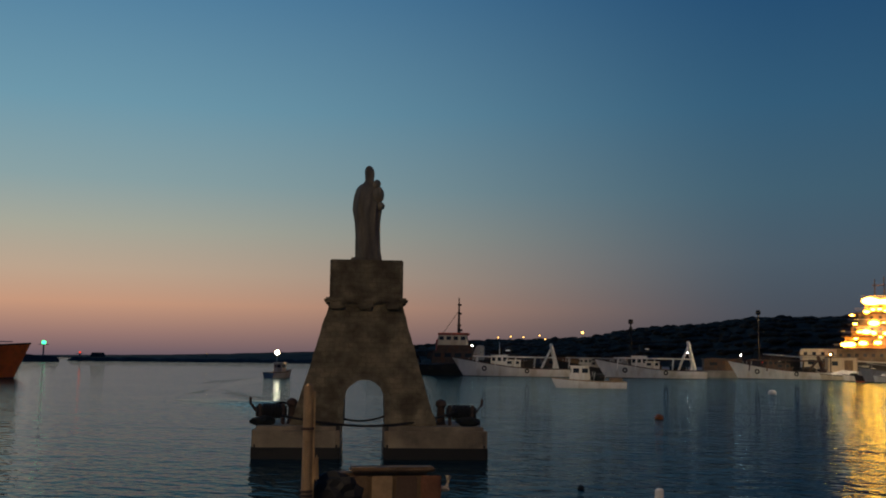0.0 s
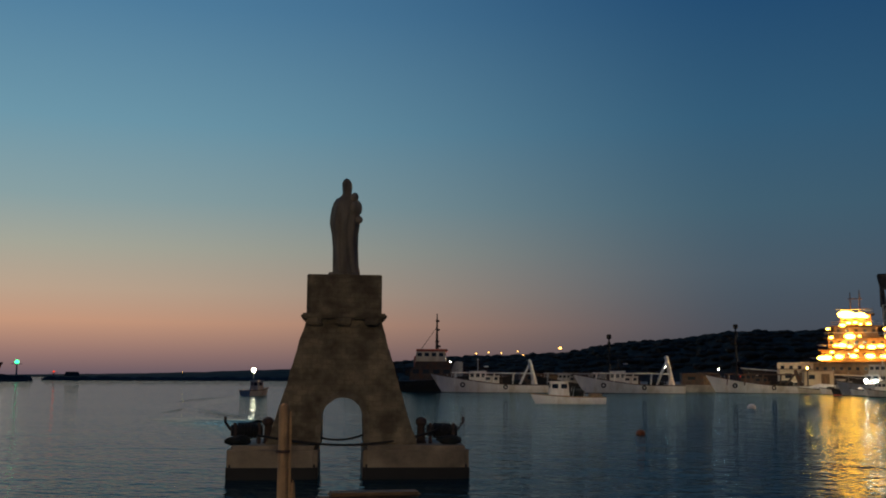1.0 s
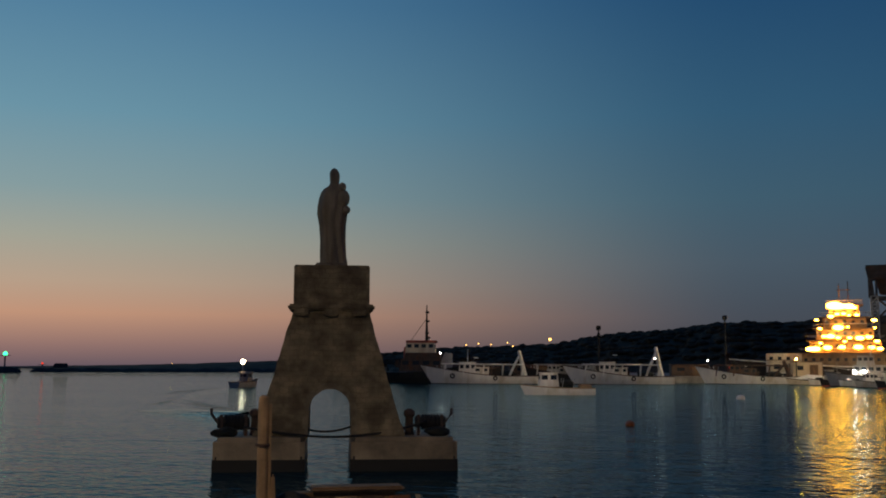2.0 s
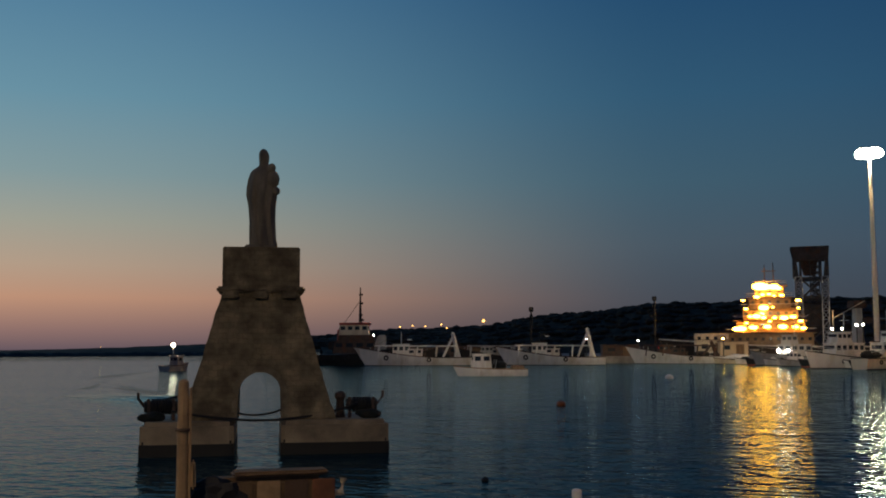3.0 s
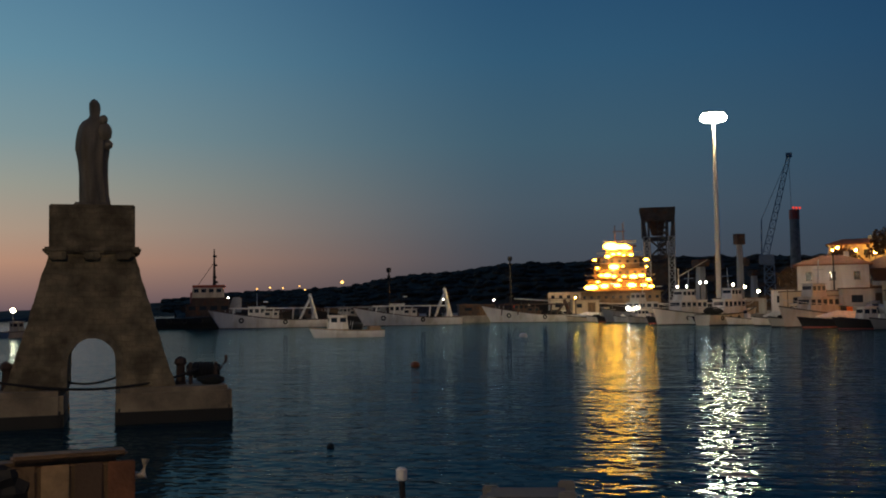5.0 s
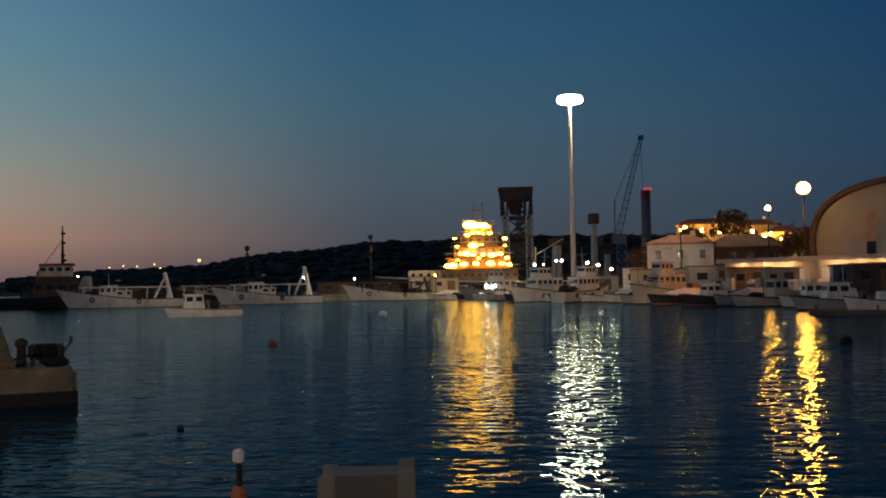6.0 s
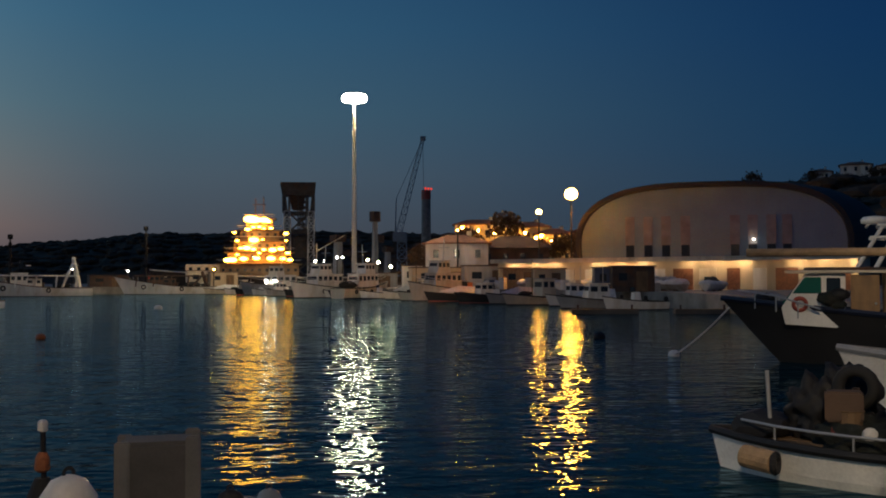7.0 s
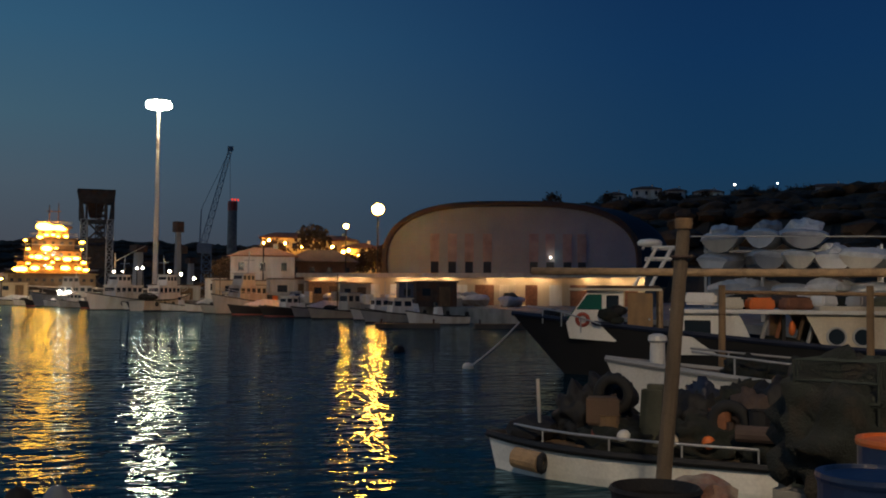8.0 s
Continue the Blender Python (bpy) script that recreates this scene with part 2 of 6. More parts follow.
DARKGREY_PLASTIC = material("dark_grey_plastic", (0.10, 0.10, 0.098), 0.75, vary=0.25, scale=3, bump=0.15)
LEAF = material("dark_foliage", (0.066, 0.036, 0.016), 0.9, vary=0.5, scale=0.4, bump=0.6, fine=3)
BARK = material("bark", (0.09, 0.065, 0.045), 0.9, vary=0.4, scale=2)
FARLAND = material("far_wooded_land", (0.056, 0.032, 0.015), 0.95, vary=0.5, scale=0.03, bump=0.3, fine=0.3)
GLASS = glassy("dark_window_glass")
GREENGLASS = glassy("green_tinted_glass", (0.02, 0.12, 0.09))
GLASS_FLOAT = glassy("grey_glass_float", (0.20, 0.24, 0.26))
WATER = sea_water()
FLOOD_W = lit("white_flood_lamp", (1.0, 0.75, 0.42), 600.0)
QUAYLAMP = lit("warm_quay_lamp", (1.0, 0.72, 0.42), 66.0)
SODIUM = lit("sodium_lamp", (1.0, 0.33, 0.035), 740.0)
SHIPLAMP = lit("warm_ship_lamp", (1.0, 0.37, 0.03), 44.0)
WHITELAMP = lit("white_deck_lamp", (1.0, 0.92, 0.78), 60.0)
REDLAMP = lit("red_beacon", (1.0, 0.06, 0.03), 0.9)
MASTHEAD = lit("masthead_lamp", (1.0, 0.74, 0.46), 75.0)
SODIUM_FAR = lit("amber_road_lamp", (1.0, 0.42, 0.04), 260.0)
EAVES = lit("warm_eaves_lamp", (1.0, 0.70, 0.38), 95.0)
ADDEDLAMP = lit("added_cream_lamp", (1.0, 0.78, 0.46), 260.0)
GREENLAMP = lit("green_beacon", (0.05, 1.0, 0.35), 3.0)
AMBER = lit("amber_house_lamp", (1.0, 0.50, 0.12), 5.0)


# ---- mesh helpers ----
class Mesh:
    """One bmesh with a few shapes to add to it."""

    def __init__(self):
        self.bm = bmesh.new()

    def face(self, pts):
        return self.bm.faces.new([self.bm.verts.new(p) for p in pts])

    def box(self, c, s, rz=0.0, bevel=0.0, top=(1, 1), shift=(0, 0)):
        """A box with its centre, sizes, turn about z, and the scale and shift of its top."""
        vs, rot = [], Matrix.Rotation(radians(rz), 3, "Z")
        for k in (-1, 1):
            fx, fy = top if k > 0 else (1, 1)
            ox, oy = shift if k > 0 else (0, 0)
            for x, y in ((-1, -1), (1, -1), (1, 1), (-1, 1)):
                vs.append(self.bm.verts.new(Vector(c) + rot @ Vector((x * s[0] / 2 * fx + ox, y * s[1] / 2 * fy + oy, k * s[2] / 2))))
        fs = [self.bm.faces.new([vs[i] for i in q]) for q in ((3, 2, 1, 0), (4, 5, 6, 7), (0, 1, 5, 4), (1, 2, 6, 5), (2, 3, 7, 6), (3, 0, 4, 7))]
        if bevel:
            es = list({e for f in fs for e in f.edges})
            bmesh.ops.bevel(self.bm, geom=es, offset=bevel, segments=2, affect="EDGES")
        return self

    def loft(self, rings, cap=True, closed=True):
        rv = [[self.bm.verts.new(p) for p in r] for r in rings]
        n = len(rv[0])
        for a, b in zip(rv, rv[1:]):
            for i in range(n if closed else n - 1):
                j = (i + 1) % n
                self.bm.faces.new((a[i], a[j], b[j], b[i]))
        if cap and closed:
            self.bm.faces.new(rv[0][::-1]), self.bm.faces.new(rv[-1])
        return self

    def tube(self, pts, r, seg=8, r1=None):
        """A round bar through points, tapering from r to r1."""
        pts = [Vector(p) for p in pts]
        r1 = r if r1 is None else r1
        rings = []
        for i, p in enumerate(pts):
            d = (pts[min(i + 1, len(pts) - 1)] - pts[max(i - 1, 0)]).normalized()
            a = d.cross(Vector((0, 0, 1)) if abs(d.z) < 0.9 else Vector((1, 0, 0))).normalized()
            b = d.cross(a)
            k = r + (r1 - r) * i / max(1, len(pts) - 1)
            rings.append([p + (a * math.cos(t) + b * math.sin(t)) * k for t in (2 * math.pi * j / seg for j in range(seg))])
        return self.loft(rings)

    def turned(self, c, profile, seg=16, squash=1.0):
        """A turned form about z: (radius, height) pairs from c."""
        c = Vector(c)
        return self.loft([[c + Vector((r * math.cos(2 * math.pi * j / seg), squash * r * math.sin(2 * math.pi * j / seg), z)) for j in range(seg)] for r, z in profile])

    def ball(self, c, r, sub=2, scale=(1, 1, 1), rough=0.0, freq=1.5):
        made = bmesh.ops.create_icosphere(self.bm, subdivisions=sub, radius=1.0)["verts"]
        for v in made:
            q = v.co * freq + Vector(c) * 1.7
            k = 1 + (rough * (0.62 * noise.noise(q) + 0.3 * noise.noise(q * 2.3) + 0.16 * noise.noise(q * 5.1)) if rough else 0)
            v.co = Vector(c) + Vector((v.co.x * r * scale[0], v.co.y * r * scale[1], v.co.z * r * scale[2])) * k
        return self

    def torus(self, c, r, w, axis="Y", seg=18, ring=8):
        rings = []
        for i in range(seg + 1):
            t = 2 * math.pi * i / seg
            rings.append([])
            for j in range(ring):
                u = 2 * math.pi * j / ring
                k = r + w * math.cos(u)
                p = {"Y": (k * math.cos(t), w * math.sin(u), k * math.sin(t)), "Z": (k * math.cos(t), k * math.sin(t), w * math.sin(u)), "X": (w * math.sin(u), k * math.cos(t), k * math.sin(t))}[axis]
                rings[-1].append(Vector(c) + Vector(p))
        return self.loft(rings, cap=False)


def part(name, mesh, mat, parent=None, label="", smooth=False):
    me = bpy.data.meshes.new(name)
    bm = mesh.bm
    bmesh.ops.recalc_face_normals(bm, faces=bm.faces)
    bm.to_mesh(me)
    bm.free()
    me.materials.append(mat)
    if smooth:
        me.shade_smooth()
    ob = new(name, me)
    if parent:
        ob.parent = parent
    if label:
        tagged(ob, label)
    return ob


def thing(name, label, category, m=None, group="", kind=""):
    """The empty at the base of a thing, which its parts hang from."""
    ob = tagged(new(name), label, category, group, kind)
    if m is not None:
        ob.matrix_basis = m
    return ob


def polar(az, r, z=0.0):
    return Vector((r * math.sin(radians(az)), r * math.cos(radians(az)), z))


def at(az, r, z=0.0, heading=0.0):
    p = polar(az, r, z)
    return pose(p.x, p.y, p.z, 0, 0, heading)


# ---- water, ground and far land ----
g = Mesh()
g.face([(-4500, -4500, 0), (4500, -4500, 0), (4500, 4500, 0), (-4500, 4500, 0)])
tagged(part("water", g, WATER), "dark rippled harbour water reflecting dusk sky and lamps", "water", kind="structure")


def slab(name, outline, z0, z1, mat, label, category):
    g = Mesh()
    g.loft([[(x, y, z0) for x, y in outline], [(x, y, z1) for x, y in outline]])
    return tagged(part(name, g, mat), label, category, kind="structure")


slab("quay_near", [(-25, -60), (7.6, -60), (7.6, 2.0), (4.2, 7.4), (-25, 7.4)], -2, 1.05, CONCRETE, "worn concrete quay where the camera stands", "quay")
QUAY = [(10, 222), (60, 212), (108, 204), (105, 184), (98, 150), (97, 120), (95, 98), (86, 70), (76, 54), (60, 34), (48, 22), (43, 8), (41, -30), (420, -30), (420, 420), (10, 420)]
slab("quay_far", QUAY, -2, 1.5, CONCRETE, "long concrete fishing quay across the harbour", "quay")


def clump_form():
    g = Mesh()
    bmesh.ops.create_icosphere(g.bm, subdivisions=2, radius=1.0)
    g.bm.verts.index_update()
    form = [v.co.copy() for v in g.bm.verts], [[v.index for v in f.verts] for f in g.bm.faces]
    g.bm.free()
    return form


CLUMP = clump_form()


def ridge(name, pts, mat, label, depth=160, rough=3.0, step=6.0, seed=1.0, category="hill", clumps=0, size=5.0):
    """Wooded land: a skyline given as (heading, range, height), with uneven tree tops."""
    g = Mesh()
    rows = []
    total = []
    for (a0, r0, h0), (a1, r1, h1) in zip(pts, pts[1:]):
        n = max(2, int((polar(a1, r1) - polar(a0, r0)).length / step))
        total += [(a0 + (a1 - a0) * i / n, r0 + (r1 - r0) * i / n, h0 + (h1 - h0) * i / n) for i in range(n)]
    total.append(pts[-1])
    for k in range(12):
        f = k / 10
        row = []
        for a, r, h in total:
            p = polar(a, r - depth * (1 - f) if f <= 1 else r + depth)
            z = h * math.sin(min(1, f) * math.pi / 2) if f <= 1 else -5
            if 0 < f <= 1:
                p = p + Vector((noise.noise(p * 0.11), noise.noise(p * 0.13 + Vector((9, 0, 0))), 0)) * step
                z += rough * (0.5 * noise.noise(Vector((p.x * 0.03, p.y * 0.03, seed))) + 0.55 * abs(noise.noise(Vector((p.x * 0.09, p.y * 0.09, seed + 7)))) + 0.35 * noise.noise(Vector((p.x * 0.3, p.y * 0.3, seed)))) * min(1, h / 20)
            row.append((p.x, p.y, z if k else -1))
        rows.append(row)
    g.loft(rows, cap=False, closed=False)
    if clumps:
        rnd = random.Random(int(seed * 10) + len(total))
        t = Mesh()
        spots, skins = [], []
        for i in range(clumps):
            k = 10 - int(8.9 * rnd.random() ** 1.4)
            p = rows[k][rnd.randrange(len(total))]
            s = rnd.uniform(0.5, 1.0) * size
            flat, base = rnd.uniform(0.45, 0.7), Vector((p[0] + rnd.uniform(-step, step), p[1] + rnd.uniform(-step, step), p[2] - 0.1 * s))
            start = len(spots)
            for q in CLUMP[0]:
                q1 = 1 + 0.35 * noise.noise(q * 2 + base * 1.7)
                spots.append((base.x + 1.25 * s * q1 * q.x, base.y + 1.25 * s * q1 * q.y, base.z + flat * s * q1 * q.z))
            skins += [[start + j for j in f] for f in CLUMP[1]]
        crowns = bpy.data.meshes.new("crowns")
        crowns.from_pydata(spots, [], skins)
        t.bm.from_mesh(crowns)
        bpy.data.meshes.remove(crowns)
        tagged(part("woodland", t, LEAF), "dark woodland canopy covering the hill", "trees", kind="stuff")
    return tagged(part(name, g, mat), label, category, kind="structure")


ridge("far_coast", [(-30, 2600, 2), (-16, 2600, 4), (-8, 2500, 9), (0, 2500, 20), (4, 2400, 27), (9, 2000, 38)], FARLAND, "low hazy coastline beyond the sea", depth=300, rough=4, step=25)
ridge("hill_ahead", [(5.5, 900, 14), (8.3, 900, 18), (14.5, 900, 21), (16.8, 900, 27), (18.5, 890, 31), (21, 880, 33), (24, 860, 38), (27, 850, 37), (31, 840, 40), (37, 840, 38), (44, 800, 36), (52, 700, 34)], FARLAND,
      "dark wooded hill behind the fishing quay", depth=200, rough=4, clumps=2800, size=4.6)
ridge("hill_right", [(46, 520, 10), (50, 470, 15), (54, 420, 25), (58, 400, 33.5), (63, 400, 36), (70, 390, 36.5), (76, 390, 37.5), (84, 390, 41), (110, 390, 40)], FARLAND,
      "dark hillside with trees and houses above the boatyard", depth=200, rough=4, seed=3.0, clumps=2300, size=4.6)

ridge("terrace", [(38.6, 285, 3), (40.2, 280, 8.5), (42, 278, 10), (45, 274, 9.6), (47.6, 268, 8.5), (49.5, 268, 4)], FARLAND,
      "low dark terrace with lit houses behind the quay", depth=48, rough=1.5, seed=5.0, clumps=120, size=1.8)


# ---- the monument ----
def monument():
    m = thing("monument", "tall stone pillar with arched opening standing in harbour water", "monument", pose(1.17, 30.9, 0, 0, 0, -2.5))
    # two base blocks, wider at the foot, with a weed band at the waterline
    for sx in (-1, 1):
        g = Mesh()
        x0, x1 = (0.68, 3.2) if sx < 0 else (0.60, 3.60)
        cx, w = sx * (x0 + x1) / 2, x1 - x0
        g.box((cx, 0, 0.3), (w, 3.6, 1.26), bevel=0.12)
        b = part("base_block", g, STONE_WET, m, "brown stone base block with worn edges")
        g = Mesh()
        g.box((cx, 0, 0.14), (w + 0.03, 3.63, 0.54), bevel=0.08)
        part("weed_band", g, WEED, b, "black weed band at the waterline")
    # pillar with the arch: one mesh built from rows round the opening
    g = Mesh()
    zb, zt, aw, spring, crown = 0.93, 4.56, 0.61, 1.62, 2.27
    half = lambda z: 2.16 + (1.08 - 2.16) * ((z - zb) / (zt - zb)) ** 0.92
    dep = lambda z: 1.35 + (0.98 - 1.35) * (z - zb) / (zt - zb)
    arch = [(aw, zb)] + [(aw, zb + (spring - zb) * i / 3) for i in range(1, 4)] + [(aw * math.cos(t), spring + (crown - spring) * math.sin(t)) for t in (math.pi / 2 * i / 8 for i in range(1, 9))]
    for side in (-1, 1):
        for face in (-1, 1):
            inner = [g.bm.verts.new((side * x, face * dep(z), z)) for x, z in arch]
            outer = []
            for i, (x, z) in enumerate(arch):
                zz = zb + (zt - zb) * min(1.0, i / (len(arch) - 3)) if i < len(arch) - 2 else zt
                xx = half(zz) if i < len(arch) - 2 else half(zt) * (len(arch) - 1 - i) / 2
                outer.append(g.bm.verts.new((side * xx, face * dep(zz), zz)))
            for i in range(len(arch) - 1):
                g.bm.faces.new((inner[i], inner[i + 1], outer[i + 1], outer[i]))
            if face == -1:
                keep = inner, outer
            else:
                for a, b in zip(keep, (inner, outer)):
                    for i in range(len(arch) - 1):
                        if not (a is keep[1] and i >= len(arch) - 3):
                            g.bm.faces.new((a[i], a[i + 1], b[i + 1], b[i]))
    bmesh.ops.remove_doubles(g.bm, verts=g.bm.verts, dist=0.001)
    bmesh.ops.subdivide_edges(g.bm, edges=g.bm.edges[:], cuts=5, use_grid_fill=True)
    for v in g.bm.verts:
        v.co += noise.noise_vector(v.co * 3.1) * 0.03
    part("pillar", g, STONE, m, "battered stone pillar pierced by a round arch")
    g = Mesh()  # raised arch surround
    full = arch + [(-x, z) for x, z in arch[::-1][1:]]
    sect = []
    for x, z in full:
        d = Vector((x, 0, z - spring if z > spring else 0)).normalized()
        o = Vector((x, 0, z)) + d * 0.16
        f, k = -dep(z) - 0.012, -dep(z) + 0.12
        sect.append([(x, f, z), (o.x, f, o.z), (o.x, k, o.z), (x, k, z)])
    g.loft(sect)
    bmesh.ops.subdivide_edges(g.bm, edges=g.bm.edges[:], cuts=2, use_grid_fill=True)
    for v in g.bm.verts:
        v.co += noise.noise_vector(v.co * 4.3) * 0.03
    part("arch_surround", g, STONE_PALE, m, "paler scraped stone round the arch")
    g = Mesh()
    g.box((0, 0, 4.62), (2.5, 2.3, 0.16), bevel=0.05)
    part("cornice", g, STONE, m, "projecting stone cornice")
    for x in (-0.86, -0.02, 0.80):
        g = Mesh()
        g.box((x, -1.08, 4.46), (0.44, 0.26, 0.2), bevel=0.04)
        part("corbel", g, STONE, m)
    g = Mesh()
    g.box((0, 0, 5.27), (2.20, 1.96, 1.16), bevel=0.03)
    part("cap_block", g, STONE, m, "square stone block under the statue")
    return m


monument()


def statue():
    """The cloaked figure, one plain mesh."""
    g = Mesh()
    prof = [(0.00, 0.43, 0.36, 0.02), (0.18, 0.42, 0.35, 0.02), (0.45, 0.40, 0.33, 0.0), (0.9, 0.38, 0.32, -0.02), (1.3, 0.40, 0.34, -0.04), (1.62, 0.45, 0.37, -0.05), (1.85, 0.47, 0.37, -0.03), (2.1, 0.44, 0.34, -0.03), (2.28, 0.40, 0.29, -0.02),
            (2.40, 0.33, 0.24, 0.0), (2.48, 0.20, 0.18, 0.02), (2.54, 0.165, 0.16, 0.04), (2.60, 0.155, 0.16, 0.05), (2.68, 0.165, 0.17, 0.05), (2.80, 0.175, 0.19, 0.05), (2.92, 0.16, 0.17, 0.04), (3.01, 0.10, 0.11, 0.04), (3.05, 0.03, 0.03, 0.04)]
    seg, rings = 40, []
    for z, rx, ry, ox in prof:
        ring = []
        for j in range(seg):
            t = 2 * math.pi * j / seg
            fold = 1 + (0.13 * math.sin(8 * t + 1.6 * math.sin(z * 1.3)) + 0.07 * math.sin(15 * t + z * 1.4)) * max(0, min(1, (2.4 - z) / 0.8))
            ring.append((ox + 0.035 + rx * (0.80 if math.cos(t) < 0 else 0.97) * fold * math.cos(t), ry * fold * math.sin(t), z))
        rings.append(ring)
    g.loft(rings)
    g.ball((0.36, -0.18, 2.10), 0.20, 2, (1, 1, 1.35), 0.1)
    g.ball((0.41, -0.12, 1.76), 0.16, 2, (1.1, 1, 0.9), 0.1)
    g.ball((0.32, -0.22, 2.44), 0.125, 2, (1, 1, 1.15))
    g.box((0.02, 0, 0.05), (0.92, 0.8, 0.14), bevel=0.03)
    ob = part("statue", g, FIGURE, None, smooth=True)
    ob.matrix_basis = pose(1.10, 30.85, 5.85, 0, 0, 0)
    tagged(ob, "weathered stone statue of a cloaked figure on the pillar", "statue")


statue()


# ---- boats ----
def hull_mesh(L, beam, free, bow, draft=0.5, flare=1.25, fine=1.0, stern=0.85, n=14, inset=0.0, drop=0.0, overhang=0.07):
    """A hull along x, bow forward: stations with keel, chine and deck edge; the deck rises towards the bow."""
    g, rings = Mesh(), []
    for i in range(n + 1):
        u = i / n
        x = -L / 2 + L * u
        full = (stern + (1 - stern) * min(1, u / 0.35)) * (1 - max(0, (u - 0.55) / 0.45) ** (1.9 * fine))
        half = max(0.02, beam / 2 * full - inset)
        z = free + (bow - free) * max(0, (u - 0.25) / 0.75) ** 2 - drop
        low = half / (flare + 0.9 * max(0, u - 0.5))
        rake = L * overhang * max(0, (u - 0.6) / 0.4) ** 2
        ring = [(x + rake * 1.0, half, z), (x + rake * 0.5, (half + low) / 2 * 1.03, z * 0.5), (x, low, 0.02), (x - rake * 0.7, low * 0.5, -draft), (x - rake * 0.7, -low * 0.5, -draft), (x, -low, 0.02), (x + rake * 0.5, -(half + low) / 2 * 1.03, z * 0.5), (x + rake, -half, z)]
        rings.append(ring)
    g.loft(rings)
    return g, rings


def rail_along(rings, side, dz, r, u0=0, u1=None):
    pts = [Vector(k[0 if side > 0 else -1]) + Vector((0, 0, dz)) for k in rings[u0:u1]]
    g = Mesh()
    g.tube(pts, r, 6)
    return g


def boat_base(b, L, beam, free, bow, paint, cap, boot=None, **shape):
    """Hull, rubbing strakes, sunk deck and boot top, as parts of the boat b. Returns the stations."""
    g, rings = hull_mesh(L, beam, free, bow, **shape)
    h = part("hull", g, paint, b, smooth=False)
    for side in (1, -1):
        part("gunwale", rail_along(rings, side, 0.02, 0.035 + beam * 0.012), cap, b, "dark worn gunwale")
    g = Mesh()
    g.loft([[(r[0][0], r[0][1] * 0.93, r[0][2] + 0.015), (r[-1][0], r[-1][1] * 0.93, r[-1][2] + 0.015)] for r in rings], closed=False)
    part("deck", g, WOOD, b, "worn plank deck")
    if boot:
        g = Mesh()
        g.loft([[(r[2][0], r[2][1] + 0.012, -0.1), (r[2][0] + 0.01, r[2][1] + 0.02, 0.10), (r[5][0] + 0.01, r[5][1] - 0.02, 0.10), (r[5][0], r[5][1] - 0.012, -0.1)] for r in rings])
        part("boot_top", g, boot, h, "dark band at the waterline")
    return rings


def cabin(b, c, s, mat, windows=2, roof=None, top=(0.9, 0.94), name="wheelhouse", side_windows=True, label=""):
    """A wheelhouse with raked sides, an overhanging roof and set-in windows."""
    g = Mesh()
    g.box(c, s, bevel=0.04, top=top)
    w = part(name, g, mat, b, label)
    g = Mesh()
    g.box((c[0], c[1], c[2] + s[2] / 2 + 0.04), (s[0] * top[0] + 0.35, s[1] * top[1] + 0.3, 0.09), bevel=0.03)
    part("roof", g, roof or mat, b)
    zc = c[2] + s[2] * 0.18
    k = 1 - (1 - top[0]) * 0.68
    for i in range(windows):
        x = c[0] + s[0] * k * ((i + 0.5) / windows - 0.5)
        for sy in (-1, 1):
            g = Mesh()
            g.box((x, c[1] + sy * s[1] / 2 * (1 - (1 - top[1]) * 0.68), zc), (s[0] / windows * 0.6, 0.05, s[2] * 0.34), bevel=0.012)
            part("window", g, GLASS, w, "dark window pane")
    for sx in (-1, 1):
        g = Mesh()
        g.box((c[0] + sx * s[0] / 2 * k, c[1], zc), (0.05, s[1] * 0.74, s[2] * 0.32), bevel=0.012)
        part("window", g, GLASS, w, "dark window pane")
    return w


def spar(b, pts, r, mat, name="mast", r1=None, label=""):
    g = Mesh()
    g.tube(pts, r, 8, r1)
    return part(name, g, mat, b, label)


def tyre(b, c, r=0.32, axis="Y"):
    g = Mesh()
    g.torus(c, r * 0.72, r * 0.28, axis)
    return part("tyre_fender", g, RUBBER, b, "black rubber tyre fender", smooth=True)


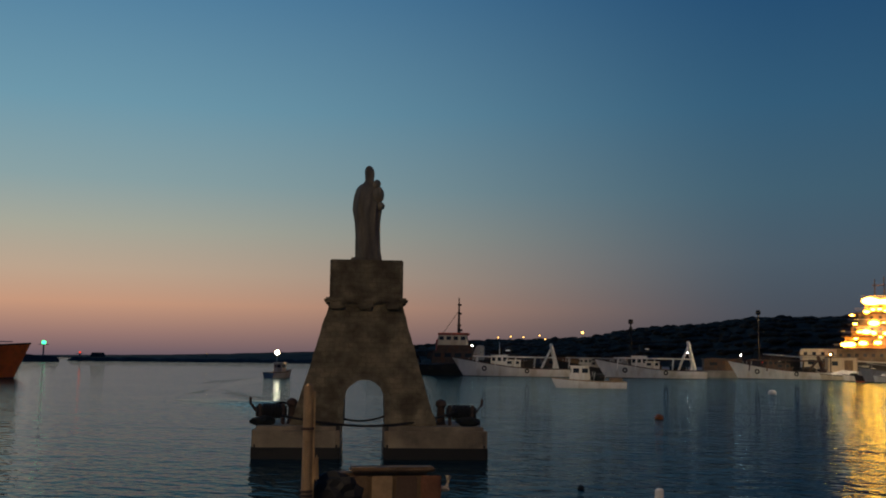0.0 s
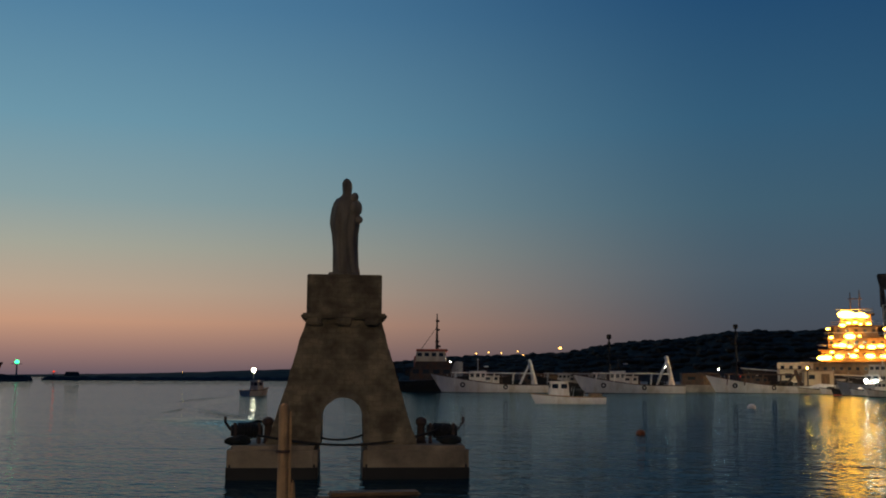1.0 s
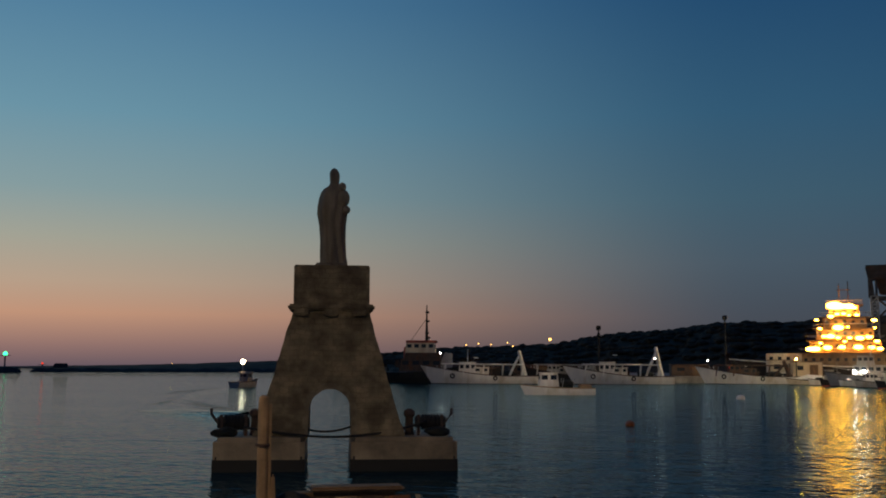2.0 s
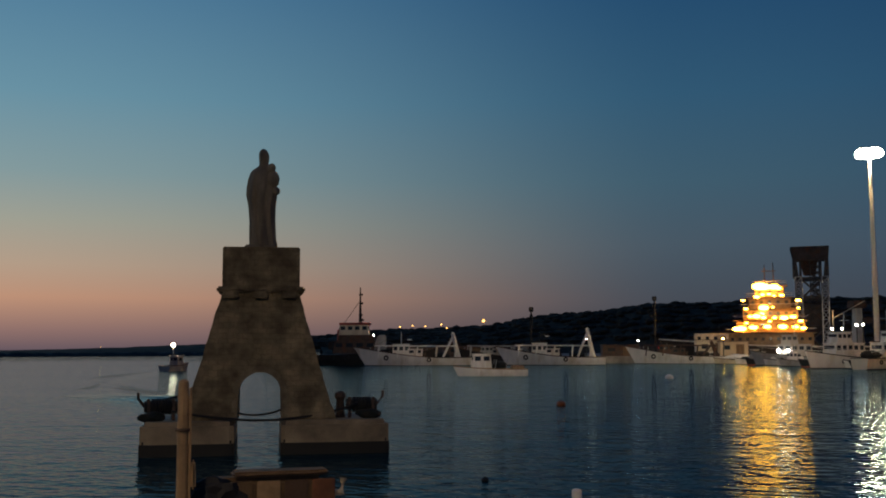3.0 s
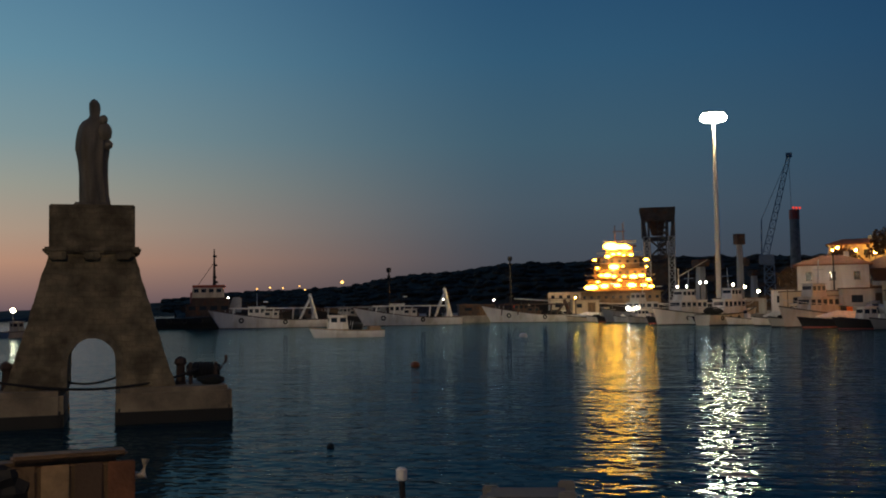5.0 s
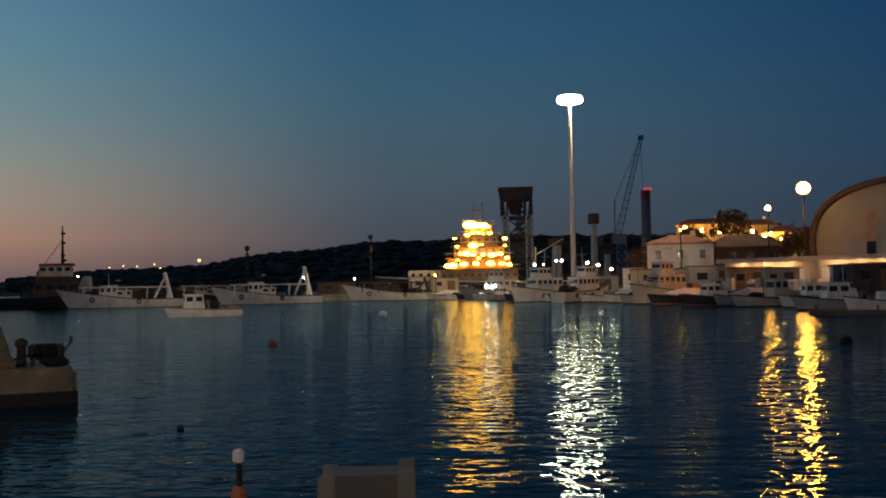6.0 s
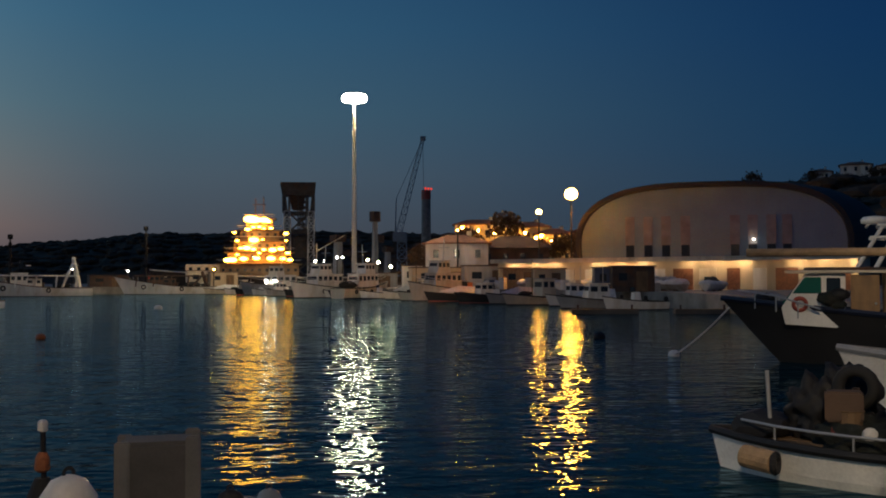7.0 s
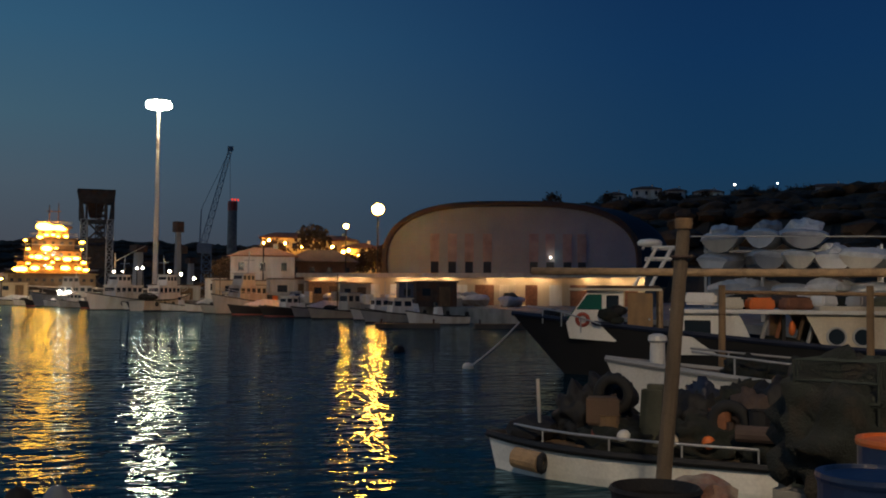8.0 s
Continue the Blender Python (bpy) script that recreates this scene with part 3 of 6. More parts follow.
def trawler(az, r, heading, L, label, paint=None, upper=None, dark_top=False, tall=1.0, aft_house=False, lamp=None, lookout=None):
    b = thing("trawler", label, "fishing boat", at(az, r, 0, heading), "trawlers along the quay")
    paint, upper = paint or WHITE, upper or WHITE
    rings = boat_base(b, L, L * 0.26, 1.5, 3.6, paint, RUST, DARKPAINT, draft=0.9, fine=0.85, overhang=0.11)
    # wheelhouse and its mast, forward of midships
    hx = L * (0.16 if not aft_house else -0.12)
    cabin(b, (hx, 0, 2.9), (L * 0.17, L * 0.15, 2.3 * tall), upper, 3, upper)
    cabin(b, (hx - L * 0.13, 0, 2.4), (L * 0.14, L * 0.16, 1.5), upper, 2, upper, (1, 1), "deckhouse")
    spar(b, [(hx, 0, 4.0), (hx, 0, 6.6 * tall)], 0.10, DARKPAINT if dark_top else WHITE, "mast", 0.05)
    spar(b, [(hx, -0.9, 5.6 * tall), (hx, 0.9, 5.6 * tall)], 0.05, STEEL, "yard")
    # long awning frame over the working deck
    x0, x1, z = hx - L * 0.05, -L * 0.36, 3.7
    for sy in (-1, 1):
        spar(b, [(x0 + L * 0.30, sy * L * 0.10, z + 0.1), (x1, sy * L * 0.11, z)], 0.13, upper, "awning_rail")
        for k in range(5):
            x = x0 + L * 0.26 + (x1 - x0 - L * 0.26) * k / 4
            spar(b, [(x + 0.25, sy * L * 0.11, 1.6), (x, sy * L * 0.108, z)], 0.13, upper, "stanchion")
    # stern gantry: two raked legs, a cross head and braces
    gx = -L * 0.36
    for sy in (-1, 1):
        spar(b, [(gx - 0.4, sy * L * 0.095, 1.5), (gx + 0.7, sy * L * 0.07, 6.3 * tall)], 0.42, upper, "gantry_leg", 0.30)
        spar(b, [(gx + 2.6, sy * L * 0.095, 1.6), (gx + 0.6, sy * L * 0.07, 5.6 * tall)], 0.22, upper, "gantry_brace", 0.18)
    spar(b, [(gx + 0.7, -L * 0.085, 6.2 * tall), (gx + 0.7, L * 0.085, 6.2 * tall)], 0.24, upper, "gantry_head")
    spar(b, [(gx + 0.7, 0, 6.2 * tall), (hx, 0, 6.2 * tall)], 0.02, RUST, "stay")
    spar(b, [(hx, 0, 6.4 * tall), (L * 0.47, 0, 3.2)], 0.02, RUST, "stay")
    if lookout:
        x, top = lookout
        spar(b, [(x, 0, 2), (x, 0, top)], 0.2, DARKPAINT, "lookout_mast", 0.14, "tall dark lookout mast")
        for z, w in ((top - 0.2, 0.9), (top - 1.6, 0.6)):
            g = Mesh()
            g.box((x, 0, z), (w, w, 0.9), bevel=0.1)
            part("lookout_box", g, DARKPAINT, b)
        for z in (top * 0.5, top * 0.7, top * 0.82):
            spar(b, [(x - 0.9, 0, z), (x + 0.9, 0, z + 0.2)], 0.06, DARKPAINT, "yard")
    tyre(b, (L * 0.30, L * 0.125, 1.5), 0.5)
    tyre(b, (-L * 0.1, L * 0.136, 1.1), 0.45)
    tyre(b, (L * 0.30, -L * 0.125, 1.5), 0.5)
    g = Mesh()
    g.ball((-L * 0.22, 0.2, 1.9), 1.1, 2, (1.5, 1.3, 0.6), 0.5)
    part("bundled_net", g, NET, b, "heap of dark nets on deck")
    g = Mesh()
    g.turned((-L * 0.05, 0, 1.5), [(0.5, 0), (0.5, 0.12), (0.25, 0.16), (0.25, 0.8), (0.5, 0.84), (0.5, 0.96)], 12)
    part("winch", g, RUST, b)
    g = Mesh()
    g.box((L * 0.08, -0.6, 5.0 * tall), (0.9, 0.2, 0.25), bevel=0.05)
    part("radar", g, WHITE, b)
    for x in (L * 0.36, L * 0.41, L * 0.45):
        for sy in (-1, 1):
            spar(b, [(x, sy * L * 0.07 * (1 - (x / L - 0.30) * 4), 2.6), (x, sy * L * 0.07 * (1 - (x / L - 0.30) * 4), 3.5)], 0.04, STEEL, "rail_post")
    if lamp:
        g = Mesh()
        g.ball((hx + L * 0.08, 0.3, 4.6 * tall), 0.16, 1)
        part("deck_lamp", g, lamp, b, "lit deck lamp")
    return b


trawler(10.9, 200, 169, 20.5, "white steel trawler with stern gantry moored at the quay")
trawler(18.5, 201, 162, 19.0, "white trawler with dark mast moored beside the quay", dark_top=True, tall=1.12, lookout=(4.6, 11.0))
trawler(25.3, 217, 155, 18.6, "white-hulled trawler with dark wooden upperworks", upper=RUST, dark_top=True, tall=0.72, lamp=REDLAMP, lookout=(5.2, 13.6))
trawler(9.6, 226, 12, 17.0, "dark trawler half hidden behind the tug", paint=DARKPAINT, upper=RUST, dark_top=True, tall=0.8)
trawler(15.4, 214, 170, 16.0, "dark fishing boat behind the white trawlers", paint=DARKPAINT, upper=GREY, tall=0.62)


def tug():
    b = thing("tugboat", "red and white tug with tall dark mast", "boat", at(7.25, 212, 0, -12))
    boat_base(b, 19, 6.2, 2.0, 3.6, DARKPAINT, RUBBER, None, draft=1.2)
    cabin(b, (0.6, 0, 3.6), (9.0, 4.4, 2.4), RUST, 4, RUST, (0.9, 0.97), "deckhouse")
    g = Mesh()
    g.box((0.9, 0, 5.3), (7.6, 4.2, 1.6), bevel=0.1, top=(0.92, 0.95))
    part("upper_deckhouse", g, RUST, b, "weathered rusty upper deckhouse")
    cabin(b, (0.4, 0, 7.0), (6.2, 3.8, 2.4), CREAM, 4, RED, (0.92, 0.9), "wheelhouse")
    g = Mesh()
    g.box((5.6, 0, 4.6), (2.6, 4.0, 3.0), bevel=0.2, top=(0.6, 0.8), shift=(0.5, 0))
    part("fore_bulwark", g, GREY, b, "pale raised bow bulwark")
    g = Mesh()
    g.box((0.6, 0, 8.35), (6.3, 3.7, 0.5), bevel=0.1)
    part("red_fascia", g, RED, b, "faded red roof fascia")
    for x, h_ in ((4.2, 1.6), (5.4, 1.0), (-4.4, 1.4)):
        g = Mesh()
        g.box((x, 0.3, 3.2 + h_ / 2), (1.1, 2.4, h_), bevel=0.15, top=(0.8, 0.8))
        part("deck_gear", g, RUST, b)
    for z in (9.2, 10.2, 12.6, 14.4):
        g = Mesh()
        g.box((1.6 + 0.3 * (z % 2), 0, z), (0.8, 0.5, 0.4), bevel=0.08)
        part("mast_fitting", g, DARKPAINT, b)
    spar(b, [(1.6, 0, 8.2), (1.6, 0, 15.9)], 0.34, DARKPAINT, "mast", 0.10)
    for z in (10.0, 11.8, 13.6):
        spar(b, [(1.6, -1.1, z), (1.6, 1.1, z)], 0.08, DARKPAINT, "yard")
    spar(b, [(1.6, 0, 13.2), (-2.2, 0, 7.8)], 0.05, DARKPAINT, "stay")
    for sy in (-1, 1):
        g = Mesh()
        g.turned((-2.6, sy * 1.2, 4.9), [(0.45, 0), (0.42, 2.2), (0.36, 2.3), (0.36, 2.2)], 12)
        part("funnel", g, RED, b, "red funnel")
    for i in range(5):
        tyre(b, (-7 + i * 3, -3.05 + 0.1 * abs(i - 2), 1.5), 0.6)
    g = Mesh()
    g.ball((4.4, -1.2, 6.0), 0.16, 1)
    part("deck_lamp", g, WHITELAMP, b, "lit white deck lamp")
    g = Mesh()
    g.box((2.2, 0, 8.8), (0.08, 1.6, 0.25), bevel=0.03)
    part("radar", g, WHITE, b)


tug()


def workboat():
    """The open boat with a forward cabin out on the water."""
    b = thing("workboat", "small white workboat with forward cabin crossing the harbour", "boat", at(15.0, 116, 0, 172) @ Matrix.Scale(0.88, 4))
    boat_base(b, 8.8, 2.9, 0.85, 1.25, WHITE, WOOD_PALE, None, draft=0.4, stern=0.9)
    cabin(b, (1.4, 0, 1.9), (2.5, 2.0, 1.7), WHITE, 2, WHITE, (0.86, 0.9))
    spar(b, [(1.0, 0, 2.9), (1.0, 0, 3.9)], 0.04, STEEL)
    for x in (-0.2, -1.6):
        for sy in (-1, 1):
            spar(b, [(x, sy * 1.1, 0.9), (x - 0.2, sy * 1.1, 2.1)], 0.04, STEEL, "frame_post")
    g = Mesh()
    g.ball((-1.0, 0, 1.35), 0.8, 2, (1.2, 1.1, 0.8), 0.5)
    part("bundled_net", g, NET, b, "dark net heap")
    g = Mesh()
    g.box((-3.2, 0, 1.1), (1.5, 1.9, 0.5), bevel=0.08)
    part("stern_locker", g, WOOD_PALE, b, "faded tan stern locker")


workboat()


def lantern_boat():
    b = thing("lantern_boat", "small dark fishing boat with bright white masthead lamp", "boat", at(-2.25, 157, 0, 62))
    boat_base(b, 6.4, 2.2, 0.8, 1.2, GREY, RUST, None, draft=0.4)
    cabin(b, (0.2, 0, 1.5), (1.6, 1.4, 1.4), GREY, 1, WHITE)
    spar(b, [(-0.8, 0, 0.9), (-0.8, 0, 3.7)], 0.05, STEEL)
    g = Mesh()
    g.ball((-0.8, 0, 3.8), 0.30, 2)
    part("masthead_lamp", g, MASTHEAD, b, "lit white masthead lamp", smooth=True)
    tyre(b, (0.5, 1.1, 0.5), 0.25)


lantern_boat()


def orange_ship():
    b = thing("orange_ship", "orange-hulled service ship with pale upperworks", "ship", at(-21.1, 143, 0, 12))
    boat_base(b, 26, 6.6, 3.4, 4.4, ORANGE, RUST, DARKPAINT, draft=1.2, fine=1.2)
    cabin(b, (7.0, 0, 5.2), (7.5, 4.6, 2.2), CREAM, 4, CREAM, (0.9, 0.95), "deckhouse")
    cabin(b, (5.6, 0, 7.2), (4.0, 3.8, 1.9), CREAM, 3, CREAM, (0.85, 0.9))
    spar(b, [(5.0, 0, 8.0), (5.0, 0, 11.5)], 0.14, RUST, "mast", 0.08)
    for sy in (-1, 1):
        spar(b, [(12.6, sy * 0.7, 4.6), (8, sy * 2.6, 4.6), (2, sy * 3.1, 4.4)], 0.05, STEEL, "bow_rail")


orange_ship()


def lit_ship():
    """The large ship whose stepped superstructure carries deck floodlights."""
    b = thing("floodlit_ship", "white ship with stepped superstructure and burning deck floodlights", "ship", at(29.95, 257, 0, 150))
    g, rings = hull_mesh(46, 11, 3.4, 5.4, draft=1.6, fine=0.9)
    part("hull", g, DARKPAINT, b, "dark hull")
    for side in (1, -1):
        part("gunwale", rail_along(rings, side, 0.03, 0.16), WHITE, b)
    tiers = [(3.4, 3.4, 19, 9.4), (6.8, 2.9, 15.4, 8.6), (9.7, 2.8, 12.6, 7.4), (12.5, 2.6, 9.4, 6.4), (15.1, 2.8, 6.6, 5.0)]
    for z, h, w, d in tiers:
        g = Mesh()
        g.box((0, 0, z + h / 2 - 0.12), (w, d, h - 0.24), bevel=0.1)
        t = part("deckhouse_tier", g, SHIPBUFF, b, "white lit deckhouse tier")
        g = Mesh()
        g.box((0, 0, z + h - 0.1), (w + 1.6, d + 1.4, 0.2), bevel=0.05)
        part("deck_edge", g, SHIPBUFF, b)
        n = int(w / 1.7)
        for i in range(n):
            g = Mesh()
            g.box((-w / 2 + (i + 0.5) * w / n, d / 2, z + h * 0.55), (0.7, 0.08, 0.7), bevel=0.05)
            part("window", g, GLASS, t)
        for sy in (-1, 1):
            spar(b, [(-w / 2 - 0.7, sy * (d / 2 + 0.6), z + h + 0.95), (w / 2 + 0.7, sy * (d / 2 + 0.6), z + h + 0.95)], 0.05, WHITE, "deck_rail")
    spar(b, [(-1.0, 0, 18), (-1.0, 0, 23.5)], 0.14, RUST, "mast", 0.1)
    spar(b, [(1.0, 0, 18), (1.0, 0, 23.0)], 0.14, RUST, "mast", 0.1)
    spar(b, [(-1.6, 0, 21.5), (1.6, 0, 21.5)], 0.1, RUST, "yard")
    # floodlights on the side that faces the harbour, tier by tier
    rows = [(7.9, [-7.4, -5.6, -2.6, 0.6, 4.0, 6.4, 7.8], 0.74), (10.4, [-5.0, -3.2, -1.2, 1.6, 3.0, 4.6], 0.46), (12.6, [-6.4, -0.8, 1.4, 5.4], 0.60), (14.6, [-6.2, 6.0], 0.38), (15.3, [-2.6, -1.2, 0.2, 1.6, 2.8], 0.46), (17.4, [-2.2, -1.1, 0, 1.1, 2.2], 0.98), (9.2, [-6.6, 0.2, 5.4], 0.36)]
    for z, xs, r in rows:
        for x in xs:
            g = Mesh()
            g.ball((x + 0.5 * noise.noise(Vector((x, z, 0)) * 3), 5.3 - (z - 7.6) * 0.20, z + 0.7 * noise.noise(Vector((z, x, 5)) * 2)), r * (0.85 + 0.8 * noise.noise(Vector((x, 7, z)))), 2, (1.55, 0.5, 0.72))
            part("floodlight", g, SHIPLAMP, b, "burning deck floodlight")
    g = Mesh()
    g.box((11.5, 0, 5.1), (12, 8.6, 3.2), bevel=0.15)
    part("fore_house", g, CREAM, b, "cream deckhouse")
    for i in range(6):
        g = Mesh()
        g.box((6.8 + i * 1.9, 4.32, 5.5), (0.8, 0.06, 0.9), bevel=0.04)
        part("window", g, GLASS, b)
    spar(b, [(-14, 0, 4), (-14, 0, 12)], 0.2, CREAM, "crane_post")
    spar(b, [(-14, 0, 10), (-21, 0, 14)], 0.14, CREAM, "crane_jib", 0.08)


lit_ship()


# ---- masts, cranes and towers ----
def flood_mast(name, label, m, top, lampmat, ring=2.7, lens=1.35):
    b = thing(name, label, "floodlight mast", m)
    spar(b, [(0, 0, 0), (0, 0, top * 0.5), (0, 0, top)], 0.52, STEEL, "pole", 0.26, "tapered steel pole")
    g = Mesh()
    g.torus((0, 0, top), ring * 0.9, 0.16, "Z", 20, 6)
    for k in range(4):
        t = math.pi * k / 2
        g.tube([(0, 0, top), (ring * 0.9 * math.cos(t), ring * 0.9 * math.sin(t), top)], 0.1, 6)
    part("lamp_ring", g, STEEL, b)
    for k in range(10):
        t = 2 * math.pi * k / 10
        g = Mesh()
        c, s = math.cos(t), math.sin(t)
        g.ball((ring * c, ring * s, top + 0.1), 1.0, 2, (lens * 0.55, lens * 0.55, 0.62))
        h = part("floodlight", g, lampmat, b, "burning floodlight")
        g = Mesh()
        g.box((ring * c * 0.93, ring * s * 0.93, top + 0.82), (0.7, lens * 0.8, 0.10), math.degrees(t), 0.04)
        part("hood", g, STEEL, h)
    return b


flood_mast("floodlight_mast", "tall steel mast with ring of burning white floodlights", at(35.16, 190, 1.5), 34.9, FLOOD_W, 1.75, 0.98)
flood_mast("quay_floodlight", "steel mast with warm floodlights on the near quay", pose(-9, -9, 1.05), 16.5, QUAYLAMP, 1.6, 0.9)


def lattice(b, a, c, w0, w1, n, r, mat, name):
    """A square lattice leg or boom between two points, as one part."""
    a, c = Vector(a), Vector(c)
    d = (c - a).normalized()
    u = d.cross(Vector((0, 1, 0)) if abs(d.y) < 0.8 else Vector((1, 0, 0))).normalized()
    v = d.cross(u)
    g = Mesh()
    pt = lambda k, i: a + (c - a) * i / n + (u * (1, -1, -1, 1)[k] + v * (1, 1, -1, -1)[k]) * (w0 + (w1 - w0) * i / n) / 2
    for k in range(4):
        g.tube([pt(k, 0), pt(k, n)], r, 5)
        for i in range(n):
            g.tube([pt(k, i), pt((k + 1) % 4, i + 1)], r * 0.6, 4)
            g.tube([pt(k, i + 1), pt((k + 1) % 4, i + 1)], r * 0.6, 4)
    return part(name, g, mat, b)


def loading_tower():
    b = thing("loading_tower", "dark rusty harbour loading tower with flared steel head", "tower", at(32.1, 330, 1.5, -32))
    for x in (-3.6, 3.6):
        for y in (-3.2, 3.2):
            lattice(b, (x, y, 0), (x * 1.05, y * 1.05, 23), 1.9, 1.8, 9, 0.24, STEEL if y < 0 else DARKSTEEL, "leg")
    for z in (9, 16.5, 22.5):
        g = Mesh()
        g.box((0, 0, z), (9.2, 8.2, 0.9), bevel=0.1)
        part("platform", g, DARKSTEEL, b)
    g = Mesh()
    g.box((0.4, 0, 11.6), (5.4, 4.8, 6.6), bevel=0.15)
    part("machine_house", g, DARKSTEEL, b)
    g = Mesh()
    g.box((-0.2, 0, 29.9), (10.2, 8.2, 3.6), bevel=0.15, top=(1.10, 1.08), shift=(-0.2, 0))
    part("hopper", g, DARKSTEEL, b, "flared rusty hopper")
    for x in (-4.3, 4.1):
        for y in (-3.6, 3.6):
            g = Mesh()
            g.tube([(x * 0.94, y * 0.9, 22.8), (x * 1.08, y * 1.05, 28)], 0.55, 6)
            part("corner_strut", g, DARKSTEEL, b)
    g = Mesh()
    g.box((-0.6, 0.4, 25.9), (3.4, 3.0, 4.6), bevel=0.3, top=(1.5, 1.3))
    part("chute", g, RUST, b, "rusty chute inside the frame")
    for x in (-4.5, -1.5, 1.5, 4.5):
        g = Mesh()
        g.box((x - 0.2, -4.4, 29.6), (0.25, 0.3, 4.2), bevel=0.04)
        part("stiffener", g, DARKSTEEL, b)
    for y in (-2.6, 2.6):  # stair tower and inner hangers between the platforms
        lattice(b, (0.9, y, 15.5), (0.9, y, 28), 2.6, 2.6, 7, 0.17, DARKSTEEL, "stair_tower")
    for x in (-4.9, 4.5):
        g = Mesh()
        g.box((x, 0, 25.6), (0.9, 7.6, 5.6), bevel=0.1)
        part("side_plate", g, DARKSTEEL, b, "rusty side plate of the head")
    g = Mesh()
    g.box((-0.3, 0, 31.9), (11.0, 9.4, 0.5), bevel=0.1)
    part("rim", g, DARKSTEEL, b)
    for x in (-3.1, 2.6):
        g = Mesh()
        g.box((x, -3.9, 25.3), (0.7, 0.3, 5.0), 0, 0.05)
        part("frame_plate", g, DARKSTEEL, b)
    for z in (4.5, 12.5, 19.5):
        for s in (-1, 1):
            g = Mesh()
            g.tube([(-3.6 * s, -3.2, z - 3.5), (3.6 * s, -3.2, z + 3.5)], 0.30, 6)
            part("cross_brace", g, DARKSTEEL, b)


loading_tower()


def jib_crane():
    b = thing("jib_crane", "blue-grey lattice-boom harbour crane, its colour tinted with haze", "crane", at(37.8, 400, 1.5, -38))
    lattice(b, (0, 0, 0), (0, 0, 16), 4, 3.4, 5, 0.25, HAZESTEEL, "tower")
    g = Mesh()
    g.box((-0.8, 0, 18), (5.5, 4.2, 3.6), bevel=0.2)
    part("cab", g, HAZESTEEL, b)
    lattice(b, (-1.6, 0, 18), (8.2, 0, 56.0), 2.4, 1.3, 13, 0.13, HAZESTEEL, "boom")
    spar(b, [(-2.6, 0, 19), (-2.2, 0, 33)], 0.3, HAZESTEEL, "back_mast", 0.2)
    spar(b, [(-2.2, 0, 33), (8.0, 0, 56)], 0.10, HAZESTEEL, "stay")
    spar(b, [(8.2, 0, 56), (8.6, 0, 30)], 0.08, HAZESTEEL, "hoist_rope")
    g = Mesh()
    g.box((8.3, 0, 56.6), (2.2, 1.6, 1.6), bevel=0.1)
    part("boom_head", g, HAZESTEEL, b)


jib_crane()


def beacon_chimney():
    b = thing("chimney", "pale chimney with red aircraft warning lights", "chimney", at(39.15, 450, 1.5))
    g = Mesh()
    g.turned((0, 0, 0), [(2.4, 0), (2.1, 20), (1.9, 40), (1.7, 40.1)], 16)
    part("shaft", g, CONCRETE, b)
    g = Mesh()
    g.turned((0, 0, 36.5), [(2.1, 0), (2.05, 4.0), (1.8, 4.1)], 16)
    part("dark_band", g, RED, b, "red painted band")
    for x in (-1.6, 0, 1.6):
        g = Mesh()
        g.ball((x, -1.6, 41.2), 0.55, 1)
        part("warning_light", g, REDLAMP, b, "lit red warning light")


beacon_chimney()


def quay_pylon(az, r, h, w, label):
    b = thing("pylon", label, "pylon", at(az, r, 1.5), "pylons behind the quay")
    g = Mesh()
    g.box((0, 0, h * 0.45), (w, w, h * 0.9), bevel=0.1, top=(0.7, 0.7))
    part("shaft", g, GREY, b)
    g = Mesh()
    g.box((0, 0, h * 0.92), (w * 1.5, w * 1.3, h * 0.14), bevel=0.1)
    part("head", g, RUST, b)
    g = Mesh()
    g.box((w, 0, h * 0.62), (w * 1.5, w * 0.8, h * 0.1), bevel=0.1)
    part("side_box", g, RUST, b)


quay_pylon(36.3, 300, 21.5, 1.7, "grey crane pylon with dark head behind the quay")
quay_pylon(34.25, 300, 14.5, 2.6, "short pale pylon behind the quay")
quay_pylon(37.0, 330, 12.0, 2.0, "short pale pylon behind the quay")


def street_lamp(az, r, z0, top, mat, size=0.42, shield=True, label="sodium street lamp burning on a steel pole"):
    b = thing("street_lamp", label, "street lamp", at(az, r, z0, -az), "street lamps on the quay")
    spar(b, [(0, 0, 0), (0, 0, top - z0 - 0.4), (0, -0.5, top - z0)], 0.13, DARKPAINT, "pole", 0.07)
    g = Mesh()
    g.box((0, -0.7 + size * 0.3, top - z0 + size * 0.98), (size * 1.2, size * 1.6, 0.12), bevel=0.04, top=(0.6, 0.6))
    part("hood", g, STEEL, b)
    g = Mesh()
    bowl = []  # an added opaque bowl behind the bulb, keeping its light off the hall
    for y, k in ((0.0, 1.06), (0.45, 1.04), (0.85, 0.85), (1.08, 0.4), (1.14, 0.38), (0.9, 0.92), (0.45, 1.1), (0.0, 1.12)):
        bowl.append([(size * k * math.cos(2 * math.pi * j / 16), -0.7 + size * y, top - z0 - 0.05 + size * k * math.sin(2 * math.pi * j / 16)) for j in range(16)])
    g.loft(bowl)
    if shield:
        part("back_shield", g, RUBBER, b)
    g = Mesh()
    g.ball((0, -0.7, top - z0 - 0.05), size, 2, (1, 1, 0.85))
    part("bulb", g, mat, b, "burning lamp", smooth=True)


